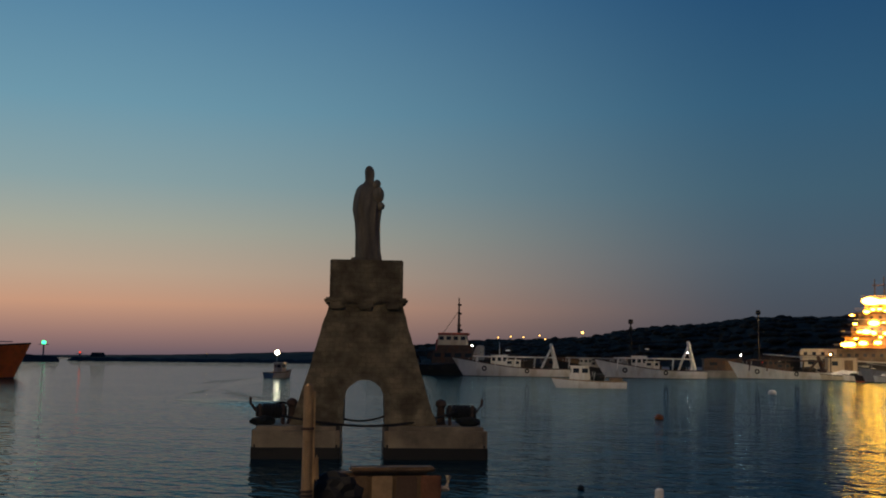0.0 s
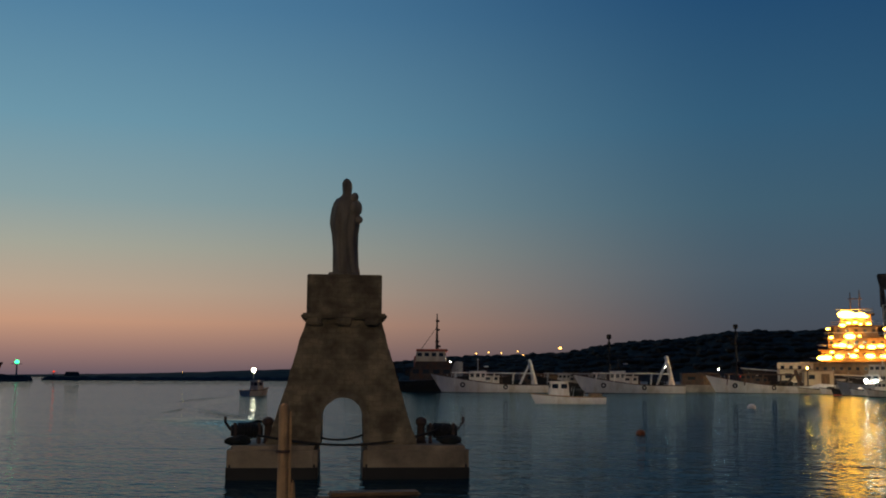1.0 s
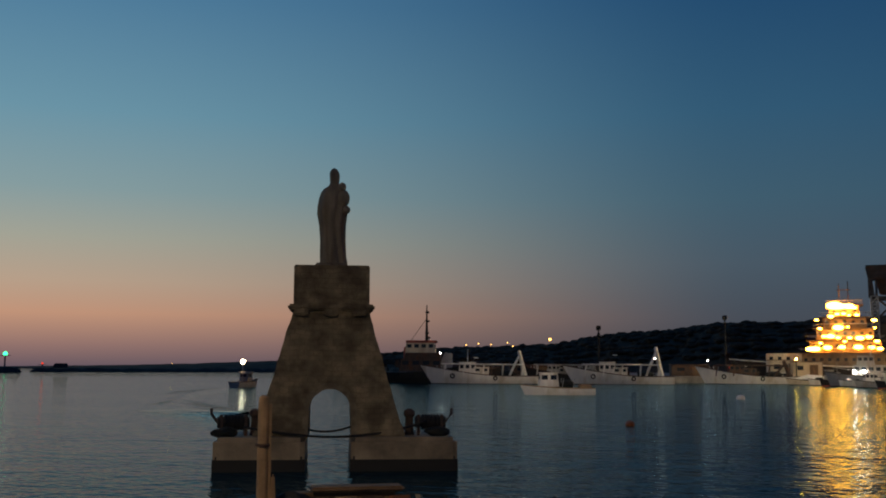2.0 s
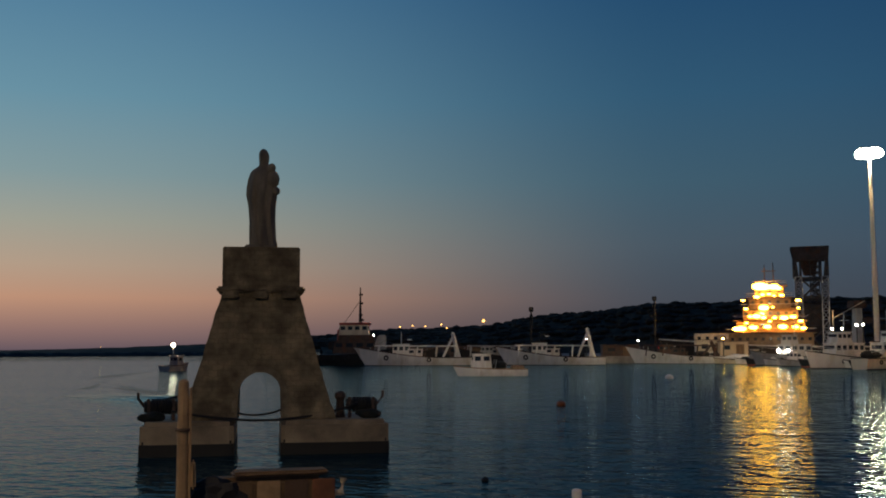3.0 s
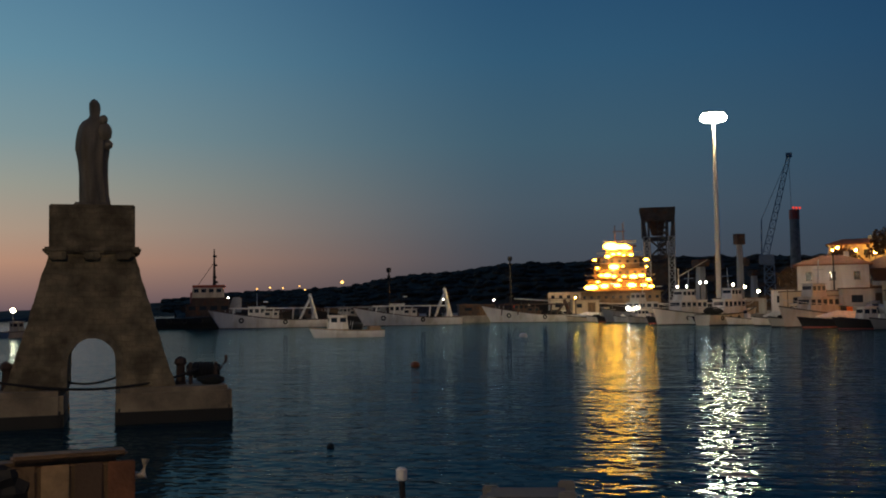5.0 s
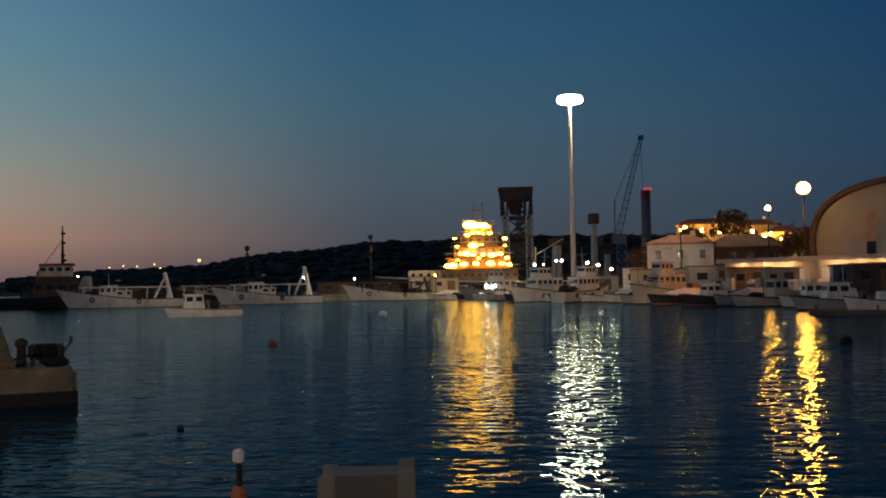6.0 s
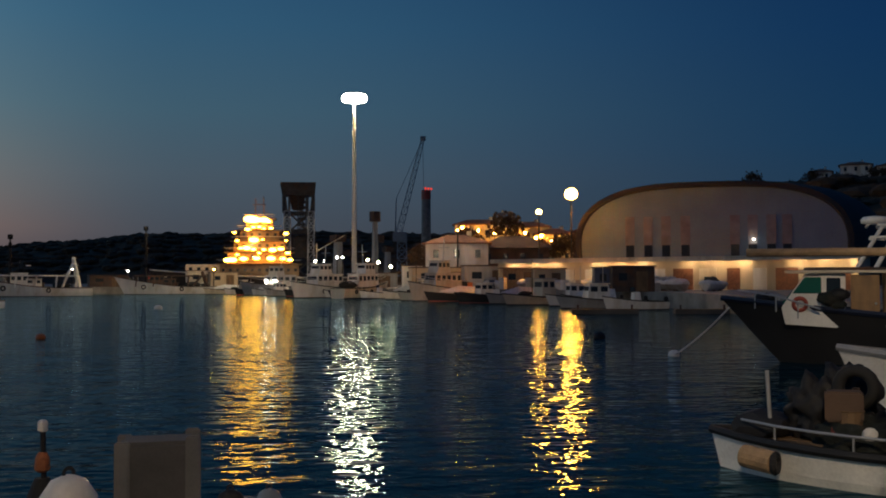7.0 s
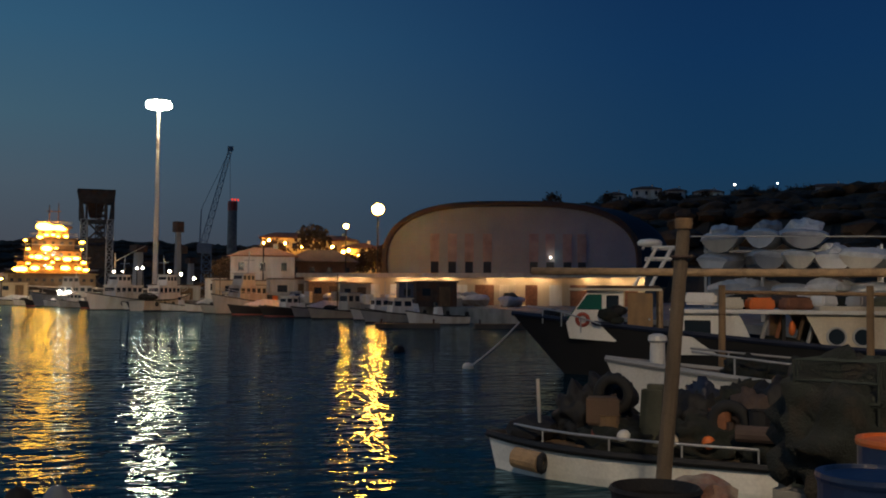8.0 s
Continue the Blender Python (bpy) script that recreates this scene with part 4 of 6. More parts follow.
street_lamp(45.49, 150, 1.5, 12.7, SODIUM, 0.36)
street_lamp(47.29, 140, 1.5, 14.4, SODIUM, 0.80)
street_lamp(40.94, 163, 1.5, 10.7, SODIUM_FAR, 0.13, False)
street_lamp(14.55, 860, 16, 27.5, AMBER, 1.25, True, "far sodium lamp on the hillside")
street_lamp(20.2, 240, 1.5, 5.4, WHITELAMP, 0.16, True, "small white lamp on the quay")
street_lamp(23.0, 240, 1.5, 5.0, WHITELAMP, 0.16, True, "small white lamp on the quay")
for a_ in (33.0, 33.5, 34.2, 34.5):
    street_lamp(a_, 235, 1.5, 7.2 if a_ < 34 else 8.0, WHITELAMP, 0.24, True, "white lamp over the shipyard quay")

for a_, r_, z_ in ((9.9, 870, 23), (10.6, 870, 24), (11.3, 870, 23.5), (12.2, 870, 25), (12.5, 870, 22), (16.2, 860, 22), (19.4, 850, 18), (26.5, 800, 30), (27.6, 800, 31)):
    street_lamp(a_, r_, 6, z_, AMBER, 0.55, True, "small far lamp on the wooded hillside")
street_lamp(-6.1, 690, 0, 5.6, AMBER, 0.17, True, "white lamp on the breakwater")
# added lamps that broaden the floodlight mast's reflected streak
for a_, z_ in ((35.9, 7.0), (36.5, 6.5), (37.2, 5.6), (38.0, 5.2)):
    street_lamp(a_, 215, 1.5, z_, ADDEDLAMP, 0.26, True, "added cream lamp widening the floodlight reflection on the water")
street_lamp(27.5, 228, 1.5, 5.2, SODIUM_FAR, 0.16, True, "amber lamp over a quay shed")


# ---- breakwaters at the harbour mouth ----
def breakwater(a0, a1, r, top, label, beacon, at_az, bz):
    b = thing("breakwater", label, "breakwater")
    g = Mesh()
    n = 60
    rows = []
    for i in range(n + 1):
        az = a0 + (a1 - a0) * i / n
        p, q, s, e = polar(az, r - 7), polar(az, r - 3), polar(az, r + 3), polar(az, r + 7)
        k = lambda v: top * (0.8 + 0.35 * noise.noise(v * 0.2)) * (1 if 0 < i < n else 0.3)
        rows.append([(p.x, p.y, -0.5), (q.x, q.y, k(q)), (s.x, s.y, k(s)), (e.x, e.y, -0.5)])
    g.loft(rows, closed=False)
    part("rubble", g, ROCK, b)
    p = polar(at_az + (0.9 if at_az > -14 else -1.6), r)
    g = Mesh()
    g.box((p.x, p.y, top + 1.2), (9, 5, 2.8), bevel=0.3, top=(0.8, 0.8))
    part("hut", g, ROCK, b, "low dark hut")
    p = polar(at_az, r)
    spar(b, [(p.x, p.y, 0), (p.x, p.y, bz)], 0.5, GREY, "beacon_post", 0.35)
    g = Mesh()
    g.ball((p.x, p.y, bz + 0.6), 1.1 if bz > 6 else 0.7, 2)
    part("beacon_light", g, beacon, b, "lit harbour beacon", smooth=True)
    # added disc under the light, blocking its streak on the water
    g = Mesh()
    g.turned((p.x, p.y, bz - 0.45), [(2.6, 0), (2.6, 0.25), (0.4, 0.3)], 14)
    part("gallery", g, GREY, b)


breakwater(-24, -13.6, 560, 3.6, "low dark rubble breakwater with green beacon", GREENLAMP, -14.4, 9.0)
breakwater(-13.2, 2.0, 690, 2.8, "long low rubble breakwater with red beacon", REDLAMP, -12.6, 4.8)


# ---- buildings ----
def wall_windows(b, origin, along, n, step, z, w, h, mat=None):
    out = along.cross(Vector((0, 0, 1)))
    for i in range(n):
        p = origin + along * step * (i + 0.5)
        g = Mesh()
        g.box((p.x, p.y, z), (w, 0.16, h), math.degrees(math.atan2(along.y, along.x)), 0.03)
        part("window", g, mat or GLASS, b)


def house(az, r, heading, w, d, h, z0, label, wall=None, roof=None, lit_panes=0, storeys=2, rise=2.4):
    b = thing("house", label, "house", at(az, r, z0, heading))
    g = Mesh()
    g.box((0, 0, h / 2), (w, d, h), bevel=0.05)
    part("wall", g, wall or PLASTER, b)
    g = Mesh()
    e = 0.6
    base = [(-w / 2 - e, -d / 2 - e, h), (w / 2 + e, -d / 2 - e, h), (w / 2 + e, d / 2 + e, h), (-w / 2 - e, d / 2 + e, h)]
    ridge_pts = [(-w / 2 + d * 0.4, 0, h + rise), (w / 2 - d * 0.4, 0, h + rise)]
    g.loft([[(x, y, z) for x, y, z in base], [(x, y, z + 0.2) for x, y, z in base]])
    v = [g.bm.verts.new((x, y, h + 0.2)) for x, y, _ in base] + [g.bm.verts.new(p) for p in ridge_pts]
    for f in ((0, 1, 5, 4), (1, 2, 5), (2, 3, 4, 5), (3, 0, 4)):
        g.bm.faces.new([v[i] for i in f])
    part("roof", g, roof or ROOF, b)
    n = max(2, int(w / 3))
    k = 0
    for s in range(storeys):
        for i in range(n):
            g = Mesh()
            g.box((-w / 2 + (i + 0.5) * w / n, -d / 2, (s + 0.55) * h / storeys), (0.9, 0.14, 1.3), bevel=0.03)
            k += 1
            win = part("window", g, AMBER if k <= lit_panes else GLASS, b)
            g = Mesh()
            g.box((-w / 2 + (i + 0.5) * w / n, -d / 2 - 0.06, (s + 0.55) * h / storeys - 0.72), (1.1, 0.2, 0.08), bevel=0.02)
            part("sill", g, CONCRETE, win)
    g = Mesh()
    g.box((w * 0.2, d * 0.1, h + rise * 0.9), (0.8, 0.8, 1.6), bevel=0.05)
    part("chimney", g, wall or PLASTER, b)
    return b


house(40.9, 176, -41, 10.5, 9, 7.3, 1.5, "cream two-storey harbour house with brown roof", wall=WHITE, roof=TILE, rise=1.7)
house(44.1, 182, -44, 12.0, 9, 6.6, 1.5, "brown plastered house with dark roof on the quay", wall=ROOF)
for az_, r_, w_, h_, z_, n_ in ((42.2, 262, 13, 7, 9.5, 3), (44.8, 255, 11, 6, 9.5, 4), (46.3, 250, 9, 5, 8.5, 4)):
    house(az_, r_, -az_, w_, 8, h_ + 5.5, z_ - 5.5, "hillside house with lit amber windows", lit_panes=n_, roof=TILE, rise=1.6, storeys=3)
    for k_ in range(3):
        street_lamp(az_ + (-1.0 + 0.9 * k_), r_ - 9, 2.5, z_ + h_ - 0.9 - 0.7 * k_, SODIUM_FAR, 0.34, False, "amber lamp before a hillside house")
for az_, r_, w_, z_ in ((60.4, 375, 7, 33.5), (62.1, 376, 10, 35.5), (63.65, 374, 7, 34.5), (65.4, 375, 10, 34), (71.6, 374, 14, 35), (73.4, 374, 8, 34.5), (75.6, 374, 11, 35)):
    house(az_, r_, -az_, w_, 8, 5.5, z_, "pale villa among dark trees on the hilltop", wall=WHITE, roof=TILE, rise=1.5)
for az_, z_ in ((66.8, 44.6), (69.0, 44.8), (74.6, 45.0)):
    street_lamp(az_, 366, 32, z_ - 3.2, WHITELAMP, 0.24, True, "white lamp on the hilltop road")


def hangar():
    """The large vaulted hall: a rounded shell, a set-back front and two groups of tall slit windows."""
    b = thing("vaulted_hall", "large cream vaulted hall with rounded shell roof", "hall", pose(121.7, 86.0, 1.5, 0, 0, math.degrees(math.atan2(-31, 21))))
    W2, ZC, UP, DN = 18.5, 6.0, 8.6, 7.6

    def outline(k, n=48, grow=0.0):
        pts = []
        for i in range(n + 1):
            t = math.pi + 0.32 - (math.pi + 0.64) * i / n
            c, s = math.cos(t), math.sin(t)
            x = math.copysign(abs(c) ** (2 / 3.1), c) * (W2 + grow) * k
            z = ZC + math.copysign(abs(s) ** (2 / 2.5), s) * ((UP if s > 0 else DN) + grow) * (k if s > 0 else 1)
            pts.append((x, max(0.0, z)))
        return pts
    # shell, thick, bulging backwards and closing behind
    g = Mesh()
    rows = []
    for y, k in ((0, 1.0), (4, 1.03), (10, 1.05), (16, 1.02), (22, 0.94), (27, 0.78), (30, 0.5)):
        rows.append([(x + 0.36 * y, y, z) for x, z in outline(k, grow=0.5)])
    g.loft(rows, closed=False)
    g.loft([rows[0], [(x, 0.0, z) for x, z in outline(1.0, grow=-0.15)], [(x, 1.2, z) for x, z in outline(1.0, grow=-0.3)]], closed=False)
    part("shell_roof", g, ROOF_SHELL, b, "brown metal shell roof")
    g = Mesh()
    o = outline(1.0, grow=-0.25)
    g.bm.faces.new([g.bm.verts.new((x, 0.9, z)) for x, z in o])
    part("front_wall", g, SHEET, b, "cream panelled front wall")
    for i in range(-7, 8):
        x = i * 2.25
        top = ZC + (UP - 0.5) * max(0, 1 - abs(x / W2) ** 3.1) ** (1 / 2.5)
        g = Mesh()
        g.box((x, 0.885, top / 2), (0.07, 0.035, top), bevel=0.005)
        part("panel_joint", g, SHEET, b)
    for x in (-11.2, -8.6, -6.1, -3.4, 3.4, 5.8, 8.3, 10.4):
        g = Mesh()
        g.box((x, 0.84, 8.2), (1.35, 0.14, 4.2), bevel=0.03)
        part("slit_panel", g, BRICKPINK, b, "tall pinkish window panel")
        g = Mesh()
        g.box((x, 0.83, 5.0), (1.15, 0.16, 2.4), bevel=0.03)
        part("slit_window", g, GLASS, b, "dark window below the panel")
    g = Mesh()
    g.ball((5.9, 0.3, 6.8), 0.08, 1, (1.6, 1, 0.7))
    part("wall_lamp", g, WHITELAMP, b, "small white wall lamp")
    return b


hangar()


def low_shops():
    """The long low row of stores before the hall."""
    a, c = Vector((97.5, 104, 1.5)), Vector((110, 58, 1.5))
    u = (c - a).normalized()
    L = (c - a).length
    b = thing("harbour_stores", "long low cream row of harbour stores with lit eaves", "building", pose(a.x, a.y, 1.5, 0, 0, math.degrees(math.atan2(u.y, u.x))))
    g = Mesh()
    g.box((L / 2, 3.2, 1.9), (L, 6, 3.8), bevel=0.05)
    part("wall", g, PLASTER, b)
    g = Mesh()
    g.box((L / 2, 2.8, 3.95), (L + 1, 7.6, 0.28), bevel=0.06)
    part("roof", g, CONCRETE, b)
    # added board: screens the eaves lamps so only the lit wall shows
    g = Mesh()
    g.box((L / 2, -1.0, 3.80), (L + 1, 0.06, 0.56), bevel=0.015)
    part("fascia", g, CREAM, b, "added cream fascia board hiding the lamps along the eaves")
    rnd = random.Random(4)
    n = 15
    for i in range(n):
        x = (i + 0.5) * L / n
        g = Mesh()
        w = rnd.choice((1.6, 2.2, 2.6))
        g.box((x, 0.16, 1.3), (w, 0.12, 2.6), bevel=0.03)
        part("shutter", g, rnd.choice((WHITE, CREAM, RUSTWOOD, GREY, WHITE, WHITE)), b)
        if i % 4 != 3:
            g = Mesh()
            g.box((x + 1.2, -0.75, 3.70), (1.0, 0.14, 0.07), bevel=0.02)
            part("eaves_lamp", g, EAVES, b, "warm lamp under the eaves")


low_shops()


def shed(az, r, s, mat, label, z=1.5, roof=None):
    b = thing("shed", label, "shed", at(az, r, z, -az + 8), "sheds on the quay")
    g = Mesh()
    g.box((0, 0, s[2] / 2), s, bevel=0.05)
    part("body", g, mat, b)
    g = Mesh()
    g.box((0, 0, s[2] + 0.08), (s[0] + 0.4, s[1] + 0.4, 0.16), bevel=0.03, top=(0.98, 0.9))
    part("roof", g, roof or ROOF, b)
    g = Mesh()
    g.box((s[0] * 0.2, -s[1] / 2, s[2] * 0.42), (s[0] * 0.28, 0.08, s[2] * 0.8), bevel=0.02)
    part("door", g, WOOD, b)
    g = Mesh()
    g.box((-s[0] * 0.25, -s[1] / 2, s[2] * 0.6), (s[0] * 0.2, 0.08, s[2] * 0.3), bevel=0.02)
    part("window", g, GLASS, b)


for az_, r_, s_, m_ in ((26.9, 236, (7, 4, 3.4), CREAM), (28.0, 232, (6, 4, 3.0), PLASTER), (38.4, 172, (3.2, 3, 3.6), WHITE), (40.0, 150, (9, 4, 3.0), PLASTER), (42.6, 146, (7, 4, 3.2), GREY), (44.4, 140, (5, 3.5, 2.8), WOOD_PALE),
                        (49.4, 112, (3.6, 2.6, 2.5), BLUE), (50.6, 110, (4.4, 2.6, 2.6), RUST), (46.0, 132, (4, 3, 2.6), PLASTER), (22.0, 232, (8, 4, 2.4), RUST), (13.5, 232, (10, 4, 2.2), RUST), (36.2, 178, (8, 4, 2.4), GREY)):
    shed(az_, r_, s_, m_, "small harbour shed with flat roof on the quay")


def tree(az, r, z0, h, seed):
    """A tapered trunk with limbs, and a crown of many small leaf clumps."""
    rnd = random.Random(seed)
    b = thing("tree", "dark evergreen tree with uneven crown", "tree", at(az, r, z0, rnd.uniform(0, 360)), "trees on the hillside")
    g = Mesh()
    g.tube([(0, 0, 0), (0.1, 0, h * 0.35), (0, 0.1, h * 0.6)], h * 0.035, 7, h * 0.014)
    for k in range(4):
        t = rnd.uniform(0, 6.3)
        g.tube([(0, 0, h * (0.3 + 0.07 * k)), (math.cos(t) * h * 0.22, math.sin(t) * h * 0.22, h * (0.55 + 0.07 * k))], h * 0.013, 5, h * 0.005)
    part("trunk", g, BARK, b)
    g = Mesh()
    for k in range(130):
        t, e = rnd.uniform(0, 6.3), rnd.uniform(-0.5, 1.0)
        d = h * 0.34 * rnd.uniform(0.35, 1.0) * math.sqrt(1 - min(0.9, e * e))
        c = (math.cos(t) * d, math.sin(t) * d, h * (0.66 + 0.3 * e * 0.8))
        s = h * rnd.uniform(0.03, 0.06)
        for q in range(5):
            o = Vector(c) + Vector((rnd.gauss(0, s), rnd.gauss(0, s), rnd.gauss(0, s)))
            n1, n2 = Vector((rnd.gauss(0, 1), rnd.gauss(0, 1), rnd.gauss(0, 1))).normalized() * s, Vector((rnd.gauss(0, 1), rnd.gauss(0, 1), rnd.gauss(0, 1))).normalized() * s
            g.bm.faces.new([g.bm.verts.new(v) for v in (o, o + n1, o + n1 + n2, o + n2)])
    part("crown", g, LEAF, b)


rnd = random.Random(12)
for i in range(46):
    az_ = 57.5 + 20 * i / 45 + rnd.uniform(-0.3, 0.3)
    tree(az_, rnd.uniform(352, 386), 26 + min(6, (az_ - 57) * 1.2), rnd.uniform(6, 9.5), i)
for az_, r_, z_, h_ in ((43.6, 240, 6, 13), (44.0, 238, 5, 8), (44.6, 228, 3, 9), (46.6, 232, 3, 10), (45.7, 230, 3, 9), (41.4, 250, 6, 10), (55.4, 340, 22, 9), (57.0, 350, 28, 10), (39.6, 230, 1.5, 9), (38.9, 235, 1.5, 10), (47.2, 236, 4, 10)):
    tree(az_, r_, z_, h_, int(az_ * 100))


# ---- boats along the far quay ----
def small_boat(x, y, heading, L, paint, kind, label):
    b = thing("small_boat", label, "boat", pose(x, y, 0, 0, 0, heading), "small boats along the quay")
    boat_base(b, L, L * 0.32, 0.75, 1.25, paint, RUBBER, DARKPAINT if paint is not DARKPAINT else RED, draft=0.3, stern=0.9, n=10)
    if kind == "cabin":
        cabin(b, (L * 0.08, 0, 1.6), (L * 0.28, L * 0.22, 1.5), WHITE, 2, WHITE, (0.8, 0.88))
        spar(b, [(0, 0, 2.3), (0, 0, 4.2)], 0.035, STEEL)
    elif kind == "console":
        g = Mesh()
        g.box((0, 0, 1.2), (0.8, 0.8, 0.9), bevel=0.06, top=(0.7, 0.9))
        part("console", g, WHITE, b)
        g = Mesh()
        g.box((0.35, 0, 1.85), (0.06, 0.8, 0.45), bevel=0.02)
        part("windscreen", g, GLASS, b)
    elif kind == "tent":
        g = Mesh()
        g.loft([[(L * 0.3, -0.1, 1.2), (L * 0.3, 0, 1.35), (L * 0.3, 0.1, 1.2)], [(0, -L * 0.14, 1.0), (0, 0, 2.0), (0, L * 0.14, 1.0)], [(-L * 0.4, -L * 0.13, 0.9), (-L * 0.4, 0, 1.8), (-L * 0.4, L * 0.13, 0.9)]])
        part("cover", g, CANVAS, b, "pale canvas cover")
    else:
        cabin(b, (-L * 0.1, 0, 1.9), (L * 0.22, L * 0.2, 1.9), CREAM, 2, GREY, (0.9, 0.9))
        spar(b, [(L * 0.1, 0, 1.0), (L * 0.1, 0, 5.0)], 0.06, WOOD)
        g = Mesh()
        g.ball((L * 0.22, 0, 1.2), 0.6, 2, (1.4, 1, 0.6), 0.5)
        part("bundled_net", g, NET, b)
    g = Mesh()
    g.box((-L * 0.5 - 0.15, 0, 0.8), (0.35, 0.35, 0.8), bevel=0.08)
    part("outboard", g, DARKPAINT, b)
    return b


rnd = random.Random(7)
EDGE = [Vector(p) for p in ((106, 200), (101, 160), (96.5, 122), (93.5, 98), (84.5, 71), (76, 56))]
kinds = ["cabin", "console", "tent", "fisher", "cabin", "tent"]
count = 0
for a, c in zip(EDGE, EDGE[1:]):
    u = (c - a).normalized()
    out = Vector((u.y, -u.x))
    if out.dot(-a) < 0:
        out = -out
    n = max(2, int((c - a).length / 5.2))
    for i in range(n):
        L = rnd.uniform(5.5, 9.5)
        p = a + (c - a) * (i + rnd.uniform(0.2, 0.8)) / n + out * (L * 0.5 + 0.6)
        paint = rnd.choice((WHITE, DARKPAINT, WHITE, CREAM, GREY, DARKPAINT, GREY))
        word = {WHITE: "white", CREAM: "cream", DARKPAINT: "black", GREY: "grey", BLUE: "blue"}[paint]
        k = kinds[count % len(kinds)]
        word2 = {"cabin": "with small white cabin", "console": "open, with steering console", "tent": "under a pale canvas cover", "fisher": "with cream wheelhouse and nets"}[k]
        small_boat(p.x, p.y, math.degrees(math.atan2(out.y, out.x)) + rnd.uniform(-14, 14), L, paint, k, f"{word} moored boat {word2}")
        count += 1


def patrol_vessel(az, r, heading, L, paint, label, lamps=False):
    b = thing("coastal_vessel", label, "boat", at(az, r, 0, heading), "vessels along the quay")
    boat_base(b, L, L * 0.25, 1.5, 2.6, paint, RUBBER, DARKPAINT, draft=0.8)
    cabin(b, (L * 0.02, 0, 2.7), (L * 0.44, L * 0.17, 2.0), WHITE if paint is not GREY else GREY, 5, None, (0.92, 0.95), "deckhouse")
    cabin(b, (L * 0.08, 0, 4.5), (L * 0.22, L * 0.14, 1.7), WHITE if paint is not GREY else GREY, 3, None, (0.82, 0.9))
    spar(b, [(L * 0.02, 0, 5.3), (L * 0.0, 0, 8.4)], 0.12, STEEL, "mast", 0.06)
    spar(b, [(0, -0.9, 7.2), (0, 0.9, 7.2)], 0.05, STEEL, "yard")
    for sy in (-1, 1):
        spar(b, [(L * 0.48, sy * 0.3, 3.4), (L * 0.3, sy * L * 0.09, 3.0), (-L * 0.45, sy * L * 0.115, 2.4)], 0.04, STEEL, "rail")
    for i in range(4):
        tyre(b, (-L * 0.3 + i * L * 0.16, L * 0.128, 1.0), 0.35)
        tyre(b, (-L * 0.3 + i * L * 0.16, -L * 0.128, 1.0), 0.35)
    g = Mesh()
    g.ball((-L * 0.3, 0, 2.0), 1.0, 2, (1.4, 1.2, 0.7), 0.5)
    part("deck_gear", g, NET, b)
    if lamps:
        for x in (-0.8, 0.8):
            g = Mesh()
            g.ball((L * 0.16 + x, L * 0.1, 2.6), 0.30, 1)
            part("deck_lamp", g, WHITELAMP, b, "burning white deck lamp")


patrol_vessel(33.6, 168, 196, 15, WHITE, "white coastal vessel with wheelhouse at the quay")
patrol_vessel(35.6, 160, 20, 13, CREAM, "cream fishing vessel moored along the quay")
patrol_vessel(40.2, 140, 190, 13, GREY, "grey vessel moored before the harbour house")
patrol_vessel(31.2, 196, 150, 14, GREY, "grey workboat moored by the floodlit ship", True)


# ---- buoys and floats on the water ----
def float_ball(x, y, r, mat, label, name="mooring_buoy", pole=False):
    b = thing(name, label, "buoy", pose(x, y, 0), "buoys on the water")
    g = Mesh()
    g.turned((0, 0, -r * 0.4), [(r * 0.3, -r * 0.2), (r * 0.85, 0.15 * r), (r, r * 0.6), (r * 0.85, r * 1.1), (r * 0.45, r * 1.38), (r * 0.12, r * 1.45)], 14)
    part("float", g, mat, b, smooth=True)
    g = Mesh()
    g.torus((0, 0, r * 1.12), r * 0.16, r * 0.05, "Y", 12, 6)
    part("eye", g, RUST, b)
    return b


float_ball(17.25, 50.9, 0.24, ORANGE, "round orange mooring buoy floating on the water")
float_ball(43.5, 95.0, 0.42, WHITE, "round white mooring buoy floating on the water")
float_ball(5.72, 22.2, 0.085, RUBBER, "small black net float on the water", "net_float")
float_ball(37.4, 32.6, 0.30, DARKPAINT, "dark mooring buoy floating near the boats")
float_ball(30.8, 23.2, 0.22, WHITE, "small white rope float on the water", "net_float")


def pontoon(a, c, width):
    """A low dark landing raft afloat before the boats."""
    a, c = Vector((*a, 0)), Vector((*c, 0))
    mid, L = (a + c) / 2, (c - a).length
    b = thing("pontoon", "low dark floating landing raft before the quay", "pontoon", pose(mid.x, mid.y, 0, 0, 0, math.degrees(math.atan2(c.y - a.y, c.x - a.x))), "landing rafts on the water")
    g = Mesh()
    g.box((0, 0, 0.1), (L, width, 0.5), bevel=0.06)
    part("float", g, ROCK, b)
    n = max(4, int(L / 0.6))
    for i in range(n):
        g = Mesh()
        g.box((-L / 2 + (i + 0.5) * L / n, 0, 0.37), (L / n - 0.04, width - 0.1, 0.05), bevel=0.01)
        part("plank", g, WOOD, b)
    for x in (-L * 0.4, L * 0.4):
        g = Mesh()
        g.turned((x, -width * 0.35, 0.38), [(0.10, 0), (0.08, 0.05), (0.08, 0.28), (0.13, 0.32), (0.04, 0.38)], 10)
        part("bollard", g, RUST, b)


pontoon((62.4, 57.6), (66.2, 53.7), 1.6)
pontoon((68.2, 51.6), (71.2, 48.5), 1.6)


